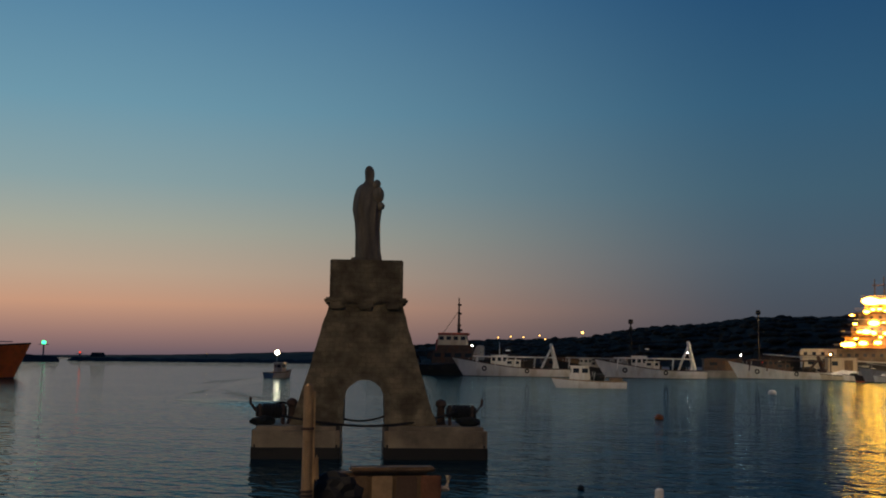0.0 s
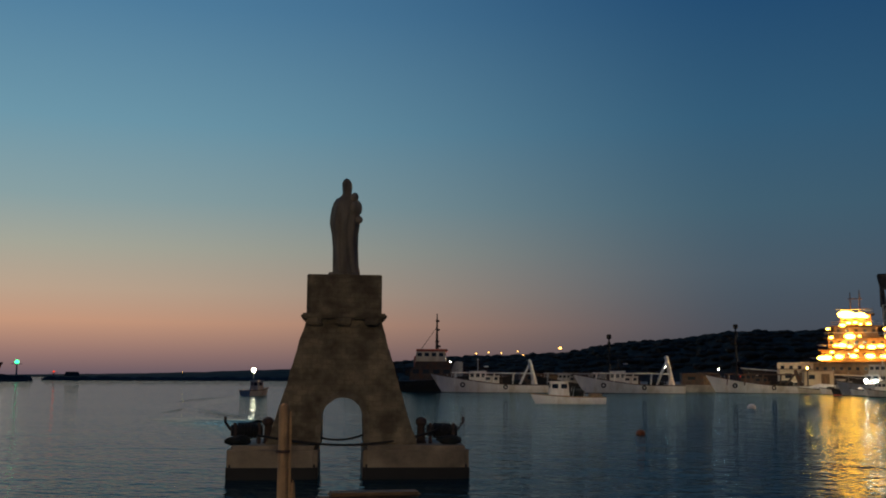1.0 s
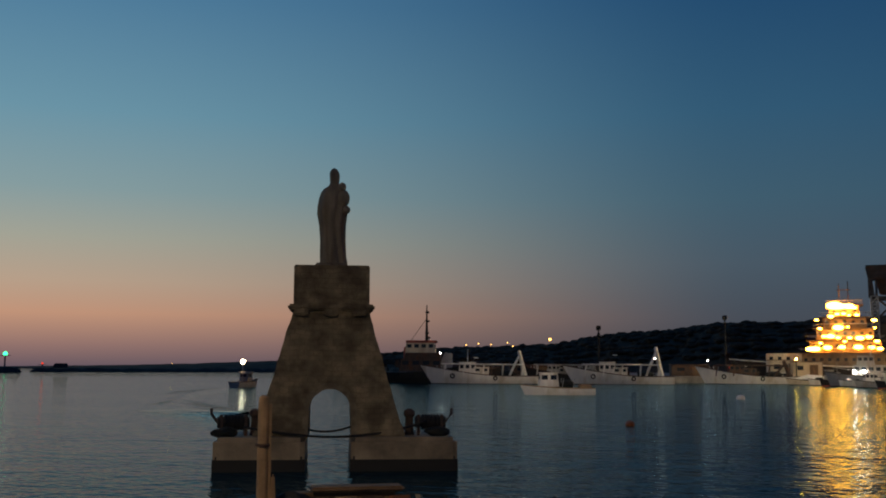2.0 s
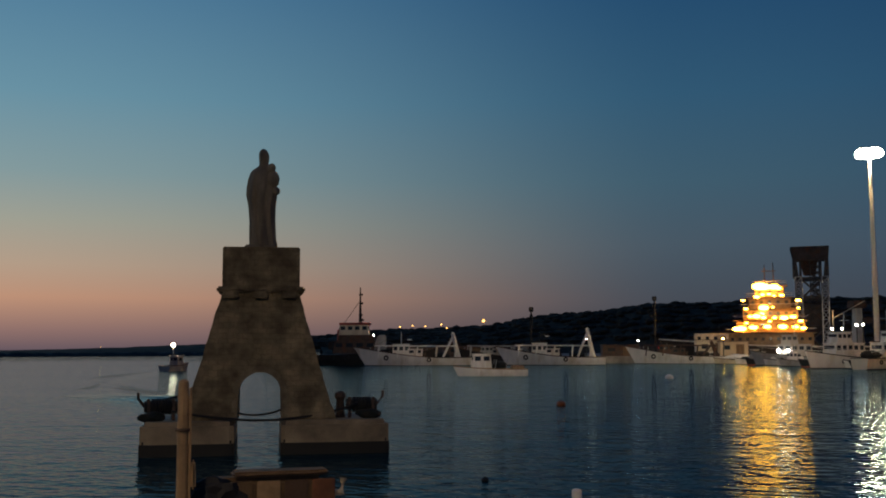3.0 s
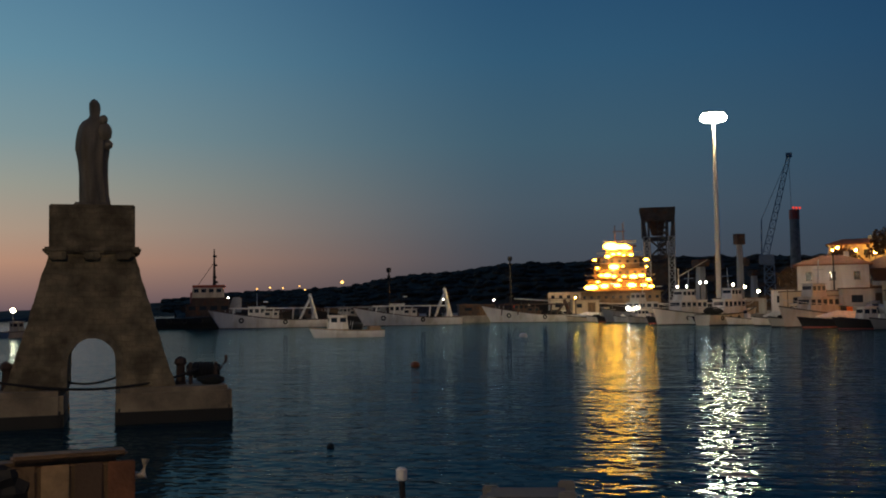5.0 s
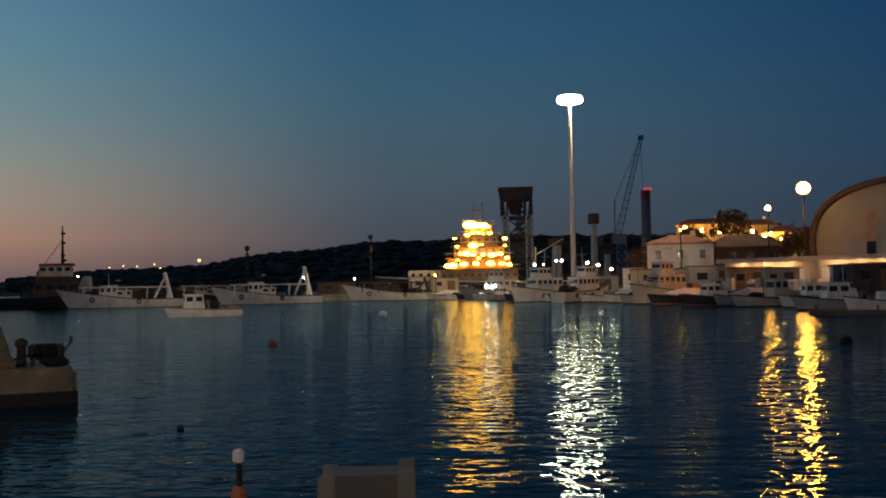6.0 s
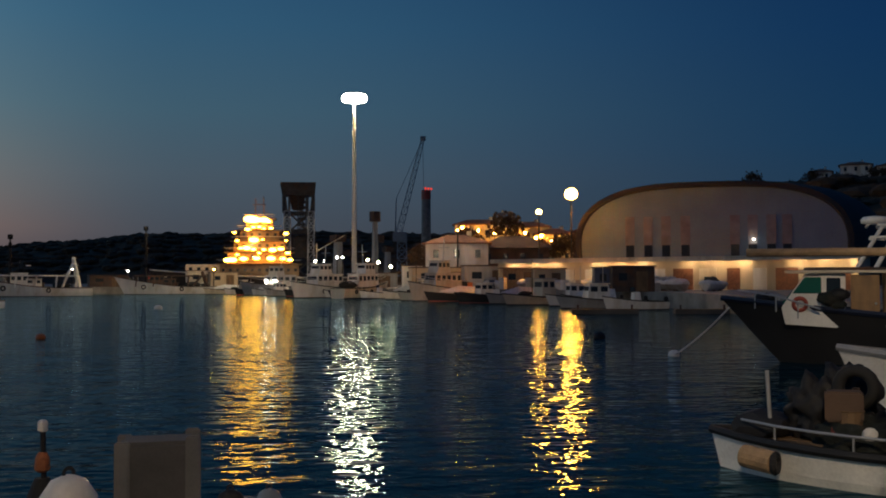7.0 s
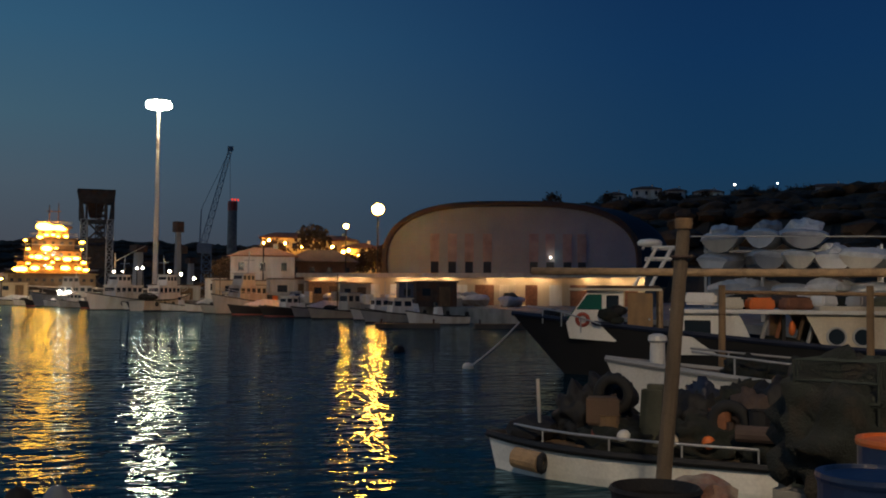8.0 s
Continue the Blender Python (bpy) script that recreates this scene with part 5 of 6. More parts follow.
# ---- gear on the monument's base ----
def winch_gear(m, flip):
    b = thing("mooring_gear", "rusty black mooring winch with rope on the stone base", "winch", m, "mooring gear on the base blocks")
    for x in (-0.34, 0.34):
        g = Mesh()
        g.box((x, 0, 0.3), (0.09, 0.5, 0.6), bevel=0.02, top=(1, 0.5))
        part("side_frame", g, RUST, b)
    g = Mesh()
    g.tube([(-0.45, 0, 0.38), (-0.3, 0, 0.38), (0.3, 0, 0.38), (0.45, 0, 0.38)], 0.16, 12)
    part("drum", g, DARKPAINT, b)
    for k in range(6):
        g = Mesh()
        g.torus((-0.22 + k * 0.09, 0, 0.38), 0.19, 0.045, "X", 14, 6)
        part("rope_turn", g, RUBBER, b)
    g = Mesh()
    g.tube([(flip * 0.45, 0, 0.4), (flip * 0.62, -0.05, 0.62), (flip * 0.62, -0.05, 0.78)], 0.045, 6)
    part("crank", g, RUST, b)
    g = Mesh()
    g.turned((flip * -0.62, 0.1, 0), [(0.16, 0), (0.13, 0.08), (0.11, 0.5), (0.17, 0.58), (0.15, 0.7), (0.04, 0.76)], 12)
    part("bollard", g, RUST, b)
    g = Mesh()
    g.ball((flip * 0.25, -0.3, 0.12), 0.3, 2, (1.3, 0.8, 0.5), 0.5)
    part("coiled_rope", g, NET, b, "heap of dark rope")


winch_gear(pose(-1.60, 30.2, 0.93, 0, 0, 8), -1)
winch_gear(pose(4.05, 30.0, 0.93, 0, 0, -10), 1)


def rope(name, pts, r, mat, label):
    """A hanging rope with its sag, as a round bar through points."""
    g = Mesh()
    fine = []
    for (a, c, sag) in pts:
        a, c = Vector(a), Vector(c)
        fine += [a + (c - a) * i / 10 - Vector((0, 0, sag * 4 * (i / 10) * (1 - i / 10))) for i in range(10 + (c == Vector(pts[-1][1])))]
    g.tube(fine, r, 7)
    return tagged(part(name, g, mat, None, smooth=True), label, "rope")


rope("mooring_cable", [((-1.3, 29.75, 1.2), (0.3, 29.45, 0.98), 0.02), ((0.3, 29.45, 0.98), (2.1, 29.45, 0.98), 0.05), ((2.1, 29.45, 0.98), (3.9, 29.75, 1.35), 0.06)], 0.035, RUBBER, "black mooring cable slung across the arch")
rope("mooring_cable", [((0.5, 30.2, 1.1), (1.85, 30.2, 1.22), 0.12)], 0.03, RUBBER, "black cable hanging inside the arch")
rope("mooring_line", [((30.7, 23.1, 0.05), (30.6, 20.3, 2.2), 0.15)], 0.03, CANVAS, "pale mooring line from the black boat")


# ---- near foreground ----
def moored_skiff():
    """A small boat under the quay edge, of which the cabin top shows."""
    b = thing("moored_skiff", "small moored boat with brown wooden cabin", "boat", pose(0.15, 9.9, 0, 0, 0, 4))
    boat_base(b, 4.6, 1.7, 0.62, 0.9, WOOD, WOOD_PALE, None, draft=0.3, stern=0.9)
    g = Mesh()
    g.box((0.22, -0.55, 1.18), (0.98, 0.26, 1.16), bevel=0.05)
    c = part("cabin", g, WOOD, b, "brown wooden cabin")
    g = Mesh()
    g.box((0.32, -0.57, 1.785), (0.84, 0.24, 0.05), bevel=0.02)
    part("cabin_roof", g, WOOD, b, "pale worn cabin roof board")
    for i in range(4):
        g = Mesh()
        g.box((-0.03 + i * 0.24, -0.69, 1.36), (0.2, 0.03, 0.74), bevel=0.008)
        part("plank", g, (WOOD, WOOD_PALE, ROOF, RUSTWOOD)[i], c)
    g = Mesh()
    g.tube([(0.78, -0.6, 1.60), (0.86, -0.64, 1.60), (0.88, -0.62, 1.72)], 0.035, 8)
    part("cleat", g, CREAM, b, "pale rope cleat")
    g = Mesh()
    g.ball((-0.25, -0.66, 1.55), 0.22, 3, (1.3, 0.5, 1.0), 0.5, 3)
    part("tarpaulin", g, DARKPAINT, b, "dark bundled tarpaulin")


moored_skiff()


def mooring_post():
    b = thing("mooring_post", "tall worn wooden mooring post beside the skiff", "post", pose(-0.32, 9.0, 0))
    g = Mesh()
    g.turned((0, 0, -1.5), [(0.052, 0), (0.05, 2.0), (0.046, 4.04), (0.04, 4.1), (0.015, 4.12)], 12)
    part("post", g, WOOD_PALE, b)
    g = Mesh()
    g.box((0.06, 0.0, 1.98), (0.02, 0.06, 1.15), bevel=0.008)
    part("batten", g, WOOD_PALE, b)
    g = Mesh()
    g.box((0.09, -0.01, 1.83), (0.05, 0.07, 0.24), bevel=0.02, top=(0.6, 1))
    part("cleat", g, WOOD_PALE, b)
    for z in (1.62, 1.58, 2.2):
        g = Mesh()
        g.torus((0, 0, z), 0.056, 0.012, "Z", 14, 6)
        part("rope_turn", g, RUST, b)


mooring_post()


def gear_board():
    b = thing("storage_bin", "plain grey plastic bin with plain corner posts", "bin", pose(3.28, 6.98, 1.05, 0, 0, -26))
    g = Mesh()
    g.box((0, 0, 0.31), (0.54, 0.40, 0.62), bevel=0.03, top=(1.01, 1.0))
    part("body", g, DARKGREY_PLASTIC, b)
    for x in (-0.25, 0.25):
        for y in (-0.2, 0.2):
            g = Mesh()
            g.box((x, y, 0.315 + (0.015 if x > 0 else 0)), (0.11, 0.05, 0.63 + (0.03 if x > 0 else 0)), bevel=0.012)
            part("corner_post", g, DULLGREY, b, "paler corner post")


gear_board()


def marker_buoy():
    b = thing("marker_buoy", "net marker buoy with white top and orange band", "buoy", pose(2.45, 7.05, 1.05))
    g = Mesh()
    g.tube([(0, 0, 0), (0.01, 0, 0.45), (0, 0, 0.82)], 0.02, 8)
    part("staff", g, DARKPAINT, b)
    g = Mesh()
    g.turned((0, 0, 0.46), [(0.03, 0), (0.055, 0.02), (0.048, 0.10), (0.028, 0.14)], 12)
    part("orange_float", g, FADED, b, "faded orange band")
    g = Mesh()
    g.turned((0, 0, 0.74), [(0.02, 0), (0.036, 0.01), (0.036, 0.07), (0.02, 0.085)], 12)
    part("white_cap", g, WHITE, b)
    g = Mesh()
    g.turned((0, 0, 0), [(0.15, 0), (0.14, 0.06), (0.10, 0.30), (0.05, 0.42)], 14)
    part("weight", g, RUBBER, b)


marker_buoy()


def net_buoy(x, y, r, h, mat, label):
    b = thing("net_buoy", label, "buoy", pose(x, y, 1.05), "net buoys lying on the quay")
    g = Mesh()
    g.turned((0, 0, 0), [(r * 0.4, 0), (r * 0.85, h * 0.18), (r, h * 0.5), (r * 0.9, h * 0.75), (r * 0.55, h * 0.94), (r * 0.15, h)], 18)
    part("float", g, mat, b, smooth=True)
    g = Mesh()
    g.torus((0, 0, h * 1.02), r * 0.16, r * 0.06, "Y", 12, 6)
    part("eye", g, RUBBER, b)


net_buoy(2.36, 6.3, 0.20, 0.56, WHITE, "large white net buoy lying on the quay")
net_buoy(3.25, 5.82, 0.13, 0.42, RUBBER, "black net buoy lying on the quay")
net_buoy(3.52, 5.78, 0.12, 0.40, GLASS_FLOAT, "glassy grey net buoy lying on the quay")


# ---- the boats moored beside the near quay ----
def near_white_boat():
    b = thing("open_fishing_boat", "open white fishing boat full of nets and gear", "fishing boat", pose(14.32, 5.40, -0.24, 0, 0, 106))
    rings = boat_base(b, 7.4, 2.4, 0.70, 0.78, FRESHWHITE, DARKPAINT, DARKPAINT, draft=0.35, stern=0.9, fine=1.7, overhang=0.025)
    g = Mesh()  # fender roll hanging at the bow
    g.tube([(2.62, 1.14, 0.56), (3.08, 0.98, 0.60)], 0.16, 14)
    f = part("fender", g, WOOD_PALE, b, "tan cylindrical fender")
    g = Mesh()
    g.torus((2.60, 1.15, 0.56), 0.12, 0.05, "X", 14, 6)
    part("fender_end", g, RUBBER, f)
    for side in (1, -1):
        pts = [Vector(k[0 if side > 0 else -1]) + Vector((0, -0.1 * side, 0.26)) for k in rings[6:14]]
        spar(b, pts, 0.02, STEEL, "rail", label="thin steel rail")
        for p in pts[::2]:
            spar(b, [p, p - Vector((0, 0, 0.26))], 0.015, STEEL, "rail_post")
    spar(b, [(2.9, 0.3, 0.8), (2.95, 0.3, 1.75)], 0.03, STEEL, "staff")
    g = Mesh()
    g.ball((3.1, 0.0, 0.92), 0.42, 2, (1.1, 1.2, 0.55), 0.4)
    part("bow_cover", g, DARKPAINT, b, "black tarpaulin over the bow")
    for i, (x, y, z, r, s) in enumerate(((1.6, 0.2, 0.8, 0.6, (1.2, 1.1, 0.6)), (0.4, 0.1, 0.9, 0.6, (1.2, 1.2, 0.7)), (-0.8, 0.2, 0.85, 0.65, (1.2, 1.1, 0.7)))):
        g = Mesh()
        g.ball((x, y, z), r, 4, s, 0.6, 3.4)
        part("bundled_net", g, NET, b, "tangled dark nets", smooth=True)
    for k, (x, y, z, r, m_) in enumerate(((2.35, -0.1, 1.18, 0.40, DARKPAINT), (2.0, -0.45, 1.35, 0.42, DARKPAINT), (0.45, -0.35, 1.36, 0.36, NAVY), (-0.35, 0.1, 1.30, 0.34, RUST))):
        g = Mesh()
        g.ball((x, y, z), r, 4, (1.0, 0.9, 1.1), 0.7, 2.6)
        part("gear_bag", g, m_, b, "dark bag of fishing gear", smooth=True)
    for x, y, z in ((1.75, 0.15, 1.55), (-0.05, 0.45, 1.25)):
        g = Mesh()
        g.torus((x, y, z), 0.24, 0.09, "Y")
        part("hauler_wheel", g, RUBBER, b, "black rubber hauler wheel", smooth=True)
        spar(b, [(x, y, 0.7), (x, y, z)], 0.05, RUST, "hauler_post")
    g = Mesh()
    g.box((1.85, 0.45, 1.32), (0.5, 0.36, 0.42), 14, 0.03)
    part("fish_box", g, ROOF, b, "weathered brown wooden box")
    g = Mesh()  # canvas-wrapped engine box standing upright
    g.box((1.05, 0.35, 1.25), (0.5, 0.42, 1.0), bevel=0.08, top=(0.8, 0.8))
    part("engine_cover", g, OLIVE, b, "olive canvas engine cover")
    for x, y, r_, m_ in ((1.45, 0.75, 0.11, WHITE), (0.75, 0.85, 0.13, CREAM), (0.2, 0.8, 0.1, ORANGE), (1.9, 0.5, 0.12, RED)):
        g = Mesh()
        g.ball((x, y, 0.98), r_, 2)
        part("float", g, m_, b, smooth=True)
    for x, y, h_, m_ in ((1.75, 0.5, 0.4, WOOD), (0.1, 0.35, 0.55, RUSTWOOD), (-0.5, 0.6, 0.6, DARKPAINT), (-1.2, 0.5, 0.5, RUSTWOOD)):
        g = Mesh()
        g.turned((x, y, 0.85), [(0.13, 0), (0.17, h_), (0.185, h_ + 0.02), (0.15, h_ + 0.02), (0.13, h_ * 0.4)], 12)
        part("bucket", g, m_, b)
    for k in range(6):
        x = 2.0 - k * 0.65
        spar(b, [(x, -0.6, 0.8), (x + 0.1, -0.5, 1.25 + 0.12 * (k % 3))], 0.025, (STEEL, WOOD)[k % 2], "stake")
    g = Mesh()  # roller at the stern side
    g.tube([(-0.2, 0.9, 1.15), (-0.2, 0.9, 1.15), (-0.9, 0.9, 1.15)], 0.12, 12)
    part("net_roller", g, RUST, b)
    g = Mesh()
    for x, y, z, r, s, m_ in ((0.55, -0.2, 1.12, 0.5, (1.1, 0.8, 1.0), DARKPAINT), (-0.15, -0.3, 1.2, 0.55, (1.0, 0.8, 1.0), NET), (-0.75, -0.1, 1.25, 0.5, (1.1, 0.8, 1.1), DARKPAINT), (-1.35, 0.3, 1.15, 0.5, (1.0, 0.9, 1.0), NET), (2.0, -0.2, 0.95, 0.42, (1.2, 0.9, 0.9), DARKPAINT)):
        g.ball((x, y, z), r, 4, s, 0.7, 3.4)
        part("bundled_net", g, m_, b, "dark piled nets and rope", smooth=True)
        g = Mesh()
    g.ball((-2.2, 0.1, 1.05), 0.95, 4, (1.05, 1.0, 0.75), 0.5, 3.2)
    part("bundled_net", g, NET, b, "tall heap of green nets at the stern", smooth=True)
    return b


near_white_boat()


def net_stack():
    """Stacked trap cages and nets on the quay side."""
    b = thing("trap_stack", "stack of mesh traps draped with green nets", "fishing traps", pose(10.1, 2.25, 0))
    g = Mesh()
    g.box((0.1, 0, 0.5), (1.3, 1.3, 1.0), bevel=0.06)
    part("pontoon", g, CONCRETE, b, "small float under the traps")
    wire = Mesh()
    for k in range(3):
        for x in (-0.3, 0.34):
            z0 = 1.0 + 0.42 * k
            g = Mesh()
            g.loft([[(x + sx * 0.29, sy * 0.42, z) for sx, sy in ((-1, -1), (1, -1), (1, 1), (-1, 1))] for z in (z0, z0 + 0.03)], cap=False)
            for sx, sy in ((-1, -1), (1, -1), (1, 1), (-1, 1)):
                g.tube([(x + sx * 0.27, sy * 0.4, z0), (x + sx * 0.27, sy * 0.4, z0 + 0.4)], 0.012, 5)
            part("trap", g, NETWIRE, b)
            for z in (z0, z0 + 0.2, z0 + 0.4):
                for a in range(7):
                    wire.tube([(x - 0.27 + a * 0.09, -0.4, z), (x - 0.27 + a * 0.09, 0.4, z)], 0.008, 4)
            for a in range(7):
                for c in (-0.4, 0.4):
                    wire.tube([(x - 0.27 + a * 0.09, c, z0), (x - 0.27 + a * 0.09, c, z0 + 0.4)], 0.008, 4)
    tagged(part("trap_wire", wire, NETWIRE, b), kind="stuff")
    g = Mesh()
    g.ball((0.05, 0, 1.42), 0.86, 4, (1.0, 0.9, 0.95), 0.6, 3.0)
    part("net_drape", g, NET, b, "green nets draped over the traps", smooth=True)


net_stack()


def black_boat():
    b = thing("black_fishing_boat", "long black-hulled fishing boat with white wheelhouse and deckhouse", "fishing boat", pose(36.6, 9.58, -0.48, 0, 0, 119) @ Matrix.Scale(1.17, 4))
    boat_base(b, 18.0, 4.4, 1.20, 2.25, DARKPAINT, NAVY, RED, draft=0.8, fine=1.15, n=18, overhang=0.11)

    def slab_side(name, outline, y0, y1, mat, parent, label=""):
        """A plate or block with a side outline of (x, z), from y0 to y1."""
        g = Mesh()
        g.loft([[(x, y0, z) for x, z in outline], [(x, y1, z) for x, z in outline]])
        bmesh.ops.bevel(g.bm, geom=g.bm.edges[:], offset=0.018, segments=2, affect="EDGES")
        return part(name, g, mat, parent, label)
    # wheelhouse close behind the bow, with a raked screen
    w = slab_side("wheelhouse", [(9.15, 1.55), (9.25, 2.02), (8.60, 2.98), (7.55, 2.98), (7.55, 1.45)], -0.95, 0.95, WHITE, b, "white wheelhouse with raked screen")
    g = Mesh()
    for y in (-0.48, 0.48):
        g.loft([[(9.19 - 0.62 * k + d, y + sy * 0.4, 2.14 + 0.72 * k + d * 0.7) for sy, k in ((-1, 0), (1, 0), (1, 1), (-1, 1))] for d in (0.0, 0.035)])
    part("windscreen", g, GREENGLASS, w, "green-tinted windscreen")
    for y in (-0.96, 0.96):
        slab_side("side_window", [(8.95, 2.42), (8.62, 2.88), (8.18, 2.88), (8.18, 2.42)], y - 0.02, y + 0.02, GREENGLASS, w, "green-tinted side window")
        slab_side("window", [(8.05, 2.42), (8.05, 2.86), (7.68, 2.86), (7.68, 2.42)], y - 0.02, y + 0.02, GLASS, w)
    g = Mesh()
    g.box((7.78, 0, 3.03), (2.75, 2.5, 0.07), bevel=0.025)
    part("canopy", g, CREAM, b, "pale flat canopy")
    g = Mesh()
    g.box((7.55, 0, 3.11), (2.2, 2.1, 0.08), bevel=0.03)
    part("awning", g, RUST, b, "dark rolled awning on the canopy")
    for y in (-1.12, 1.12):
        spar(b, [(6.46, y, 1.25), (6.46, y, 3.02)], 0.075, WOOD_PALE, "canopy_post")
    d = slab_side("companionway", [(7.42, 1.45), (7.42, 2.94), (6.68, 2.94), (6.68, 1.45)], 0.55, 1.02, AMBERWOOD, b, "varnished brown companionway door")
    for z in (1.85, 2.42):
        g = Mesh()
        g.box((7.05, 1.03, z), (0.52, 0.02, 0.42), bevel=0.008)
        part("door_panel", g, AMBERWOOD, d)
    g = Mesh()
    g.ball((6.78, 1.06, 2.15), 0.04, 1)
    part("handle", g, STEEL, d)
    g = Mesh()
    g.torus((8.75, 1.0, 2.12), 0.17, 0.055, "Y")
    part("lifebuoy", g, RED, b, "red and white lifebuoy", smooth=True)
    for k, (x, z, r_) in enumerate(((8.0, 2.28, 0.24), (7.7, 2.40, 0.20), (7.75, 2.12, 0.17))):
        g = Mesh()
        g.ball((x, 1.12, z), r_, 3, (1.3, 0.5, 0.8), 0.5, 2.5)
        part("hung_net", g, (NET, DARKPAINT, NET)[k], b, "dark net bundle hung on the wheelhouse", smooth=True)
    # slanting white antenna arch on the canopy
    for y in (-0.6, 0.6):
        spar(b, [(7.25, y, 3.1), (6.55, y, 4.32)], 0.05, WHITE, "arch_leg")
        spar(b, [(6.75, y, 3.1), (6.10, y, 4.32)], 0.05, WHITE, "arch_leg")
        for z, x in ((3.6, 6.72), (3.98, 6.5), (4.32, 6.3)):
            spar(b, [(x + 0.4, y, z), (x - 0.4, y, z)], 0.045, WHITE, "arch_bar")
    for x, z in ((6.95, 4.32), (5.95, 4.32)):
        spar(b, [(x, -0.6, z), (x, 0.6, z)], 0.045, WHITE, "cross_bar")
    g = Mesh()
    g.turned((6.75, 0, 4.36), [(0.10, 0), (0.36, 0.04), (0.38, 0.14), (0.30, 0.22), (0.05, 0.25)], 14)
    part("radar", g, WHITE, b, "white radar dome", smooth=True)
    g = Mesh()
    g.box((5.3, 0.7, 2.78), (0.95, 0.7, 0.36), bevel=0.08)
    part("liferaft_box", g, WHITE, b)
    for y in (-1, 1):
        spar(b, [(10.5, 0.1 * y, 2.5), (9.4, 0.8 * y, 2.35), (8.2, 1.45 * y, 2.0)], 0.025, STEEL, "bow_rail")
        for x, yy, z in ((10.0, 0.42, 2.42), (9.4, 0.8, 2.35), (8.8, 1.12, 2.18)):
            spar(b, [(x, yy * y, z), (x, yy * y, z - 0.45)], 0.02, STEEL, "rail_post")
    g = Mesh()
    g.ball((9.75, 0.1, 2.2), 0.28, 3, (1.1, 0.9, 0.9), 0.4, 2)
    part("bow_roller", g, DARKPAINT, b)
    # deckhouse: closed part with a window, a slanted pillar, an open well, and an aft part with portholes
    for y in (-1.6, 1.6):
        w = slab_side("house_side", [(6.05, 1.15), (6.05, 2.36), (4.35, 2.36), (4.15, 1.15)], y - 0.04, y + 0.04, WHITE, b)
        slab_side("window", [(5.80, 1.74), (5.80, 2.16), (5.06, 2.16), (5.06, 1.74)], y - 0.06, y + 0.06, GLASS, w)
        slab_side("pillar", [(4.52, 2.36), (4.28, 2.36), (3.68, 1.10), (3.95, 1.10)], y - 0.08, y + 0.08, WHITE, b)
        w = slab_side("house_side", [(2.45, 2.36), (1.82, 1.10), (-4.2, 1.05), (-4.2, 2.30)], y - 0.04, y + 0.04, CREAM, b)
        for x in (1.62, 0.92):
            g = Mesh()
            g.torus((x, y * 1.035, 1.74), 0.25, 0.035, "Y", 18, 6)
            ring = part("porthole", g, STEEL, w)
            g = Mesh()
            g.tube([(x, y * 0.98, 1.74), (x, y * 1.04, 1.74)], 0.24, 18)
            part("porthole_pane", g, GLASS, ring)
    g = Mesh()
    g.box((0.9, 0, 2.42), (10.4, 3.75, 0.11), bevel=0.03)
    part("house_roof", g, WHITE, b, "long pale deckhouse roof")
    g = Mesh()
    g.box((-1.2, 0, 2.54), (6.6, 3.5, 0.12), bevel=0.03)
    part("upper_roof", g, CREAM, b, "stepped aft roof")
    g = Mesh()
    g.box((3.0, 0, 1.75), (0.1, 2.8, 1.2), bevel=0.02)
    part("bulkhead", g, DARKPAINT, b)
    for i, x in enumerate((3.7, 3.3, 2.7, 2.4)):
        spar(b, [(x, 1.2, 1.2), (x - 0.3, 1.15, 2.34)], 0.06, (GREY, RUSTWOOD, WOOD, GREY)[i], "prop")
    g = Mesh()
    g.ball((3.1, 1.1, 1.35), 0.55, 3, (1.6, 0.6, 0.6), 0.5, 2)
    part("bundled_net", g, NET, b, smooth=True)
    g = Mesh()
    g.ball((2.75, 1.2, 1.95), 0.13, 2, (0.8, 0.6, 1.7), 0.3)
    part("oilskin", g, ORANGE, b, "orange oilskin hanging in the well", smooth=True)
    for i, (x, y, m_) in enumerate(((4.4, 0.9, CREAM), (3.6, 0.8, ORANGE), (2.6, 0.9, RUSTWOOD), (1.8, 0.8, WHITE), (0.8, 0.7, GREY), (-0.3, 0.9, NAVY), (-1.4, 0.6, WOOD), (-2.6, 0.7, CREAM))):
        g = Mesh()
        g.box((x, y, 2.66 if x > 2.1 else 2.76), (0.7 + 0.12 * (i % 3), 0.55, 0.34), 13 * i, 0.06, top=(0.85, 0.9))
        part("roof_crate", g, m_, b, "plastic crate on the roof")
    for k in range(4):
        g = Mesh()
        g.ball((4.0 - 1.35 * k, 0.2, 2.68), 0.42, 3, (1.3, 0.9, 0.6), 0.6, 2.4)
        part("bundled_net", g, (NET, RUST, NET, OLIVE)[k], b, "heaped gear on the roof", smooth=True)


black_boat()


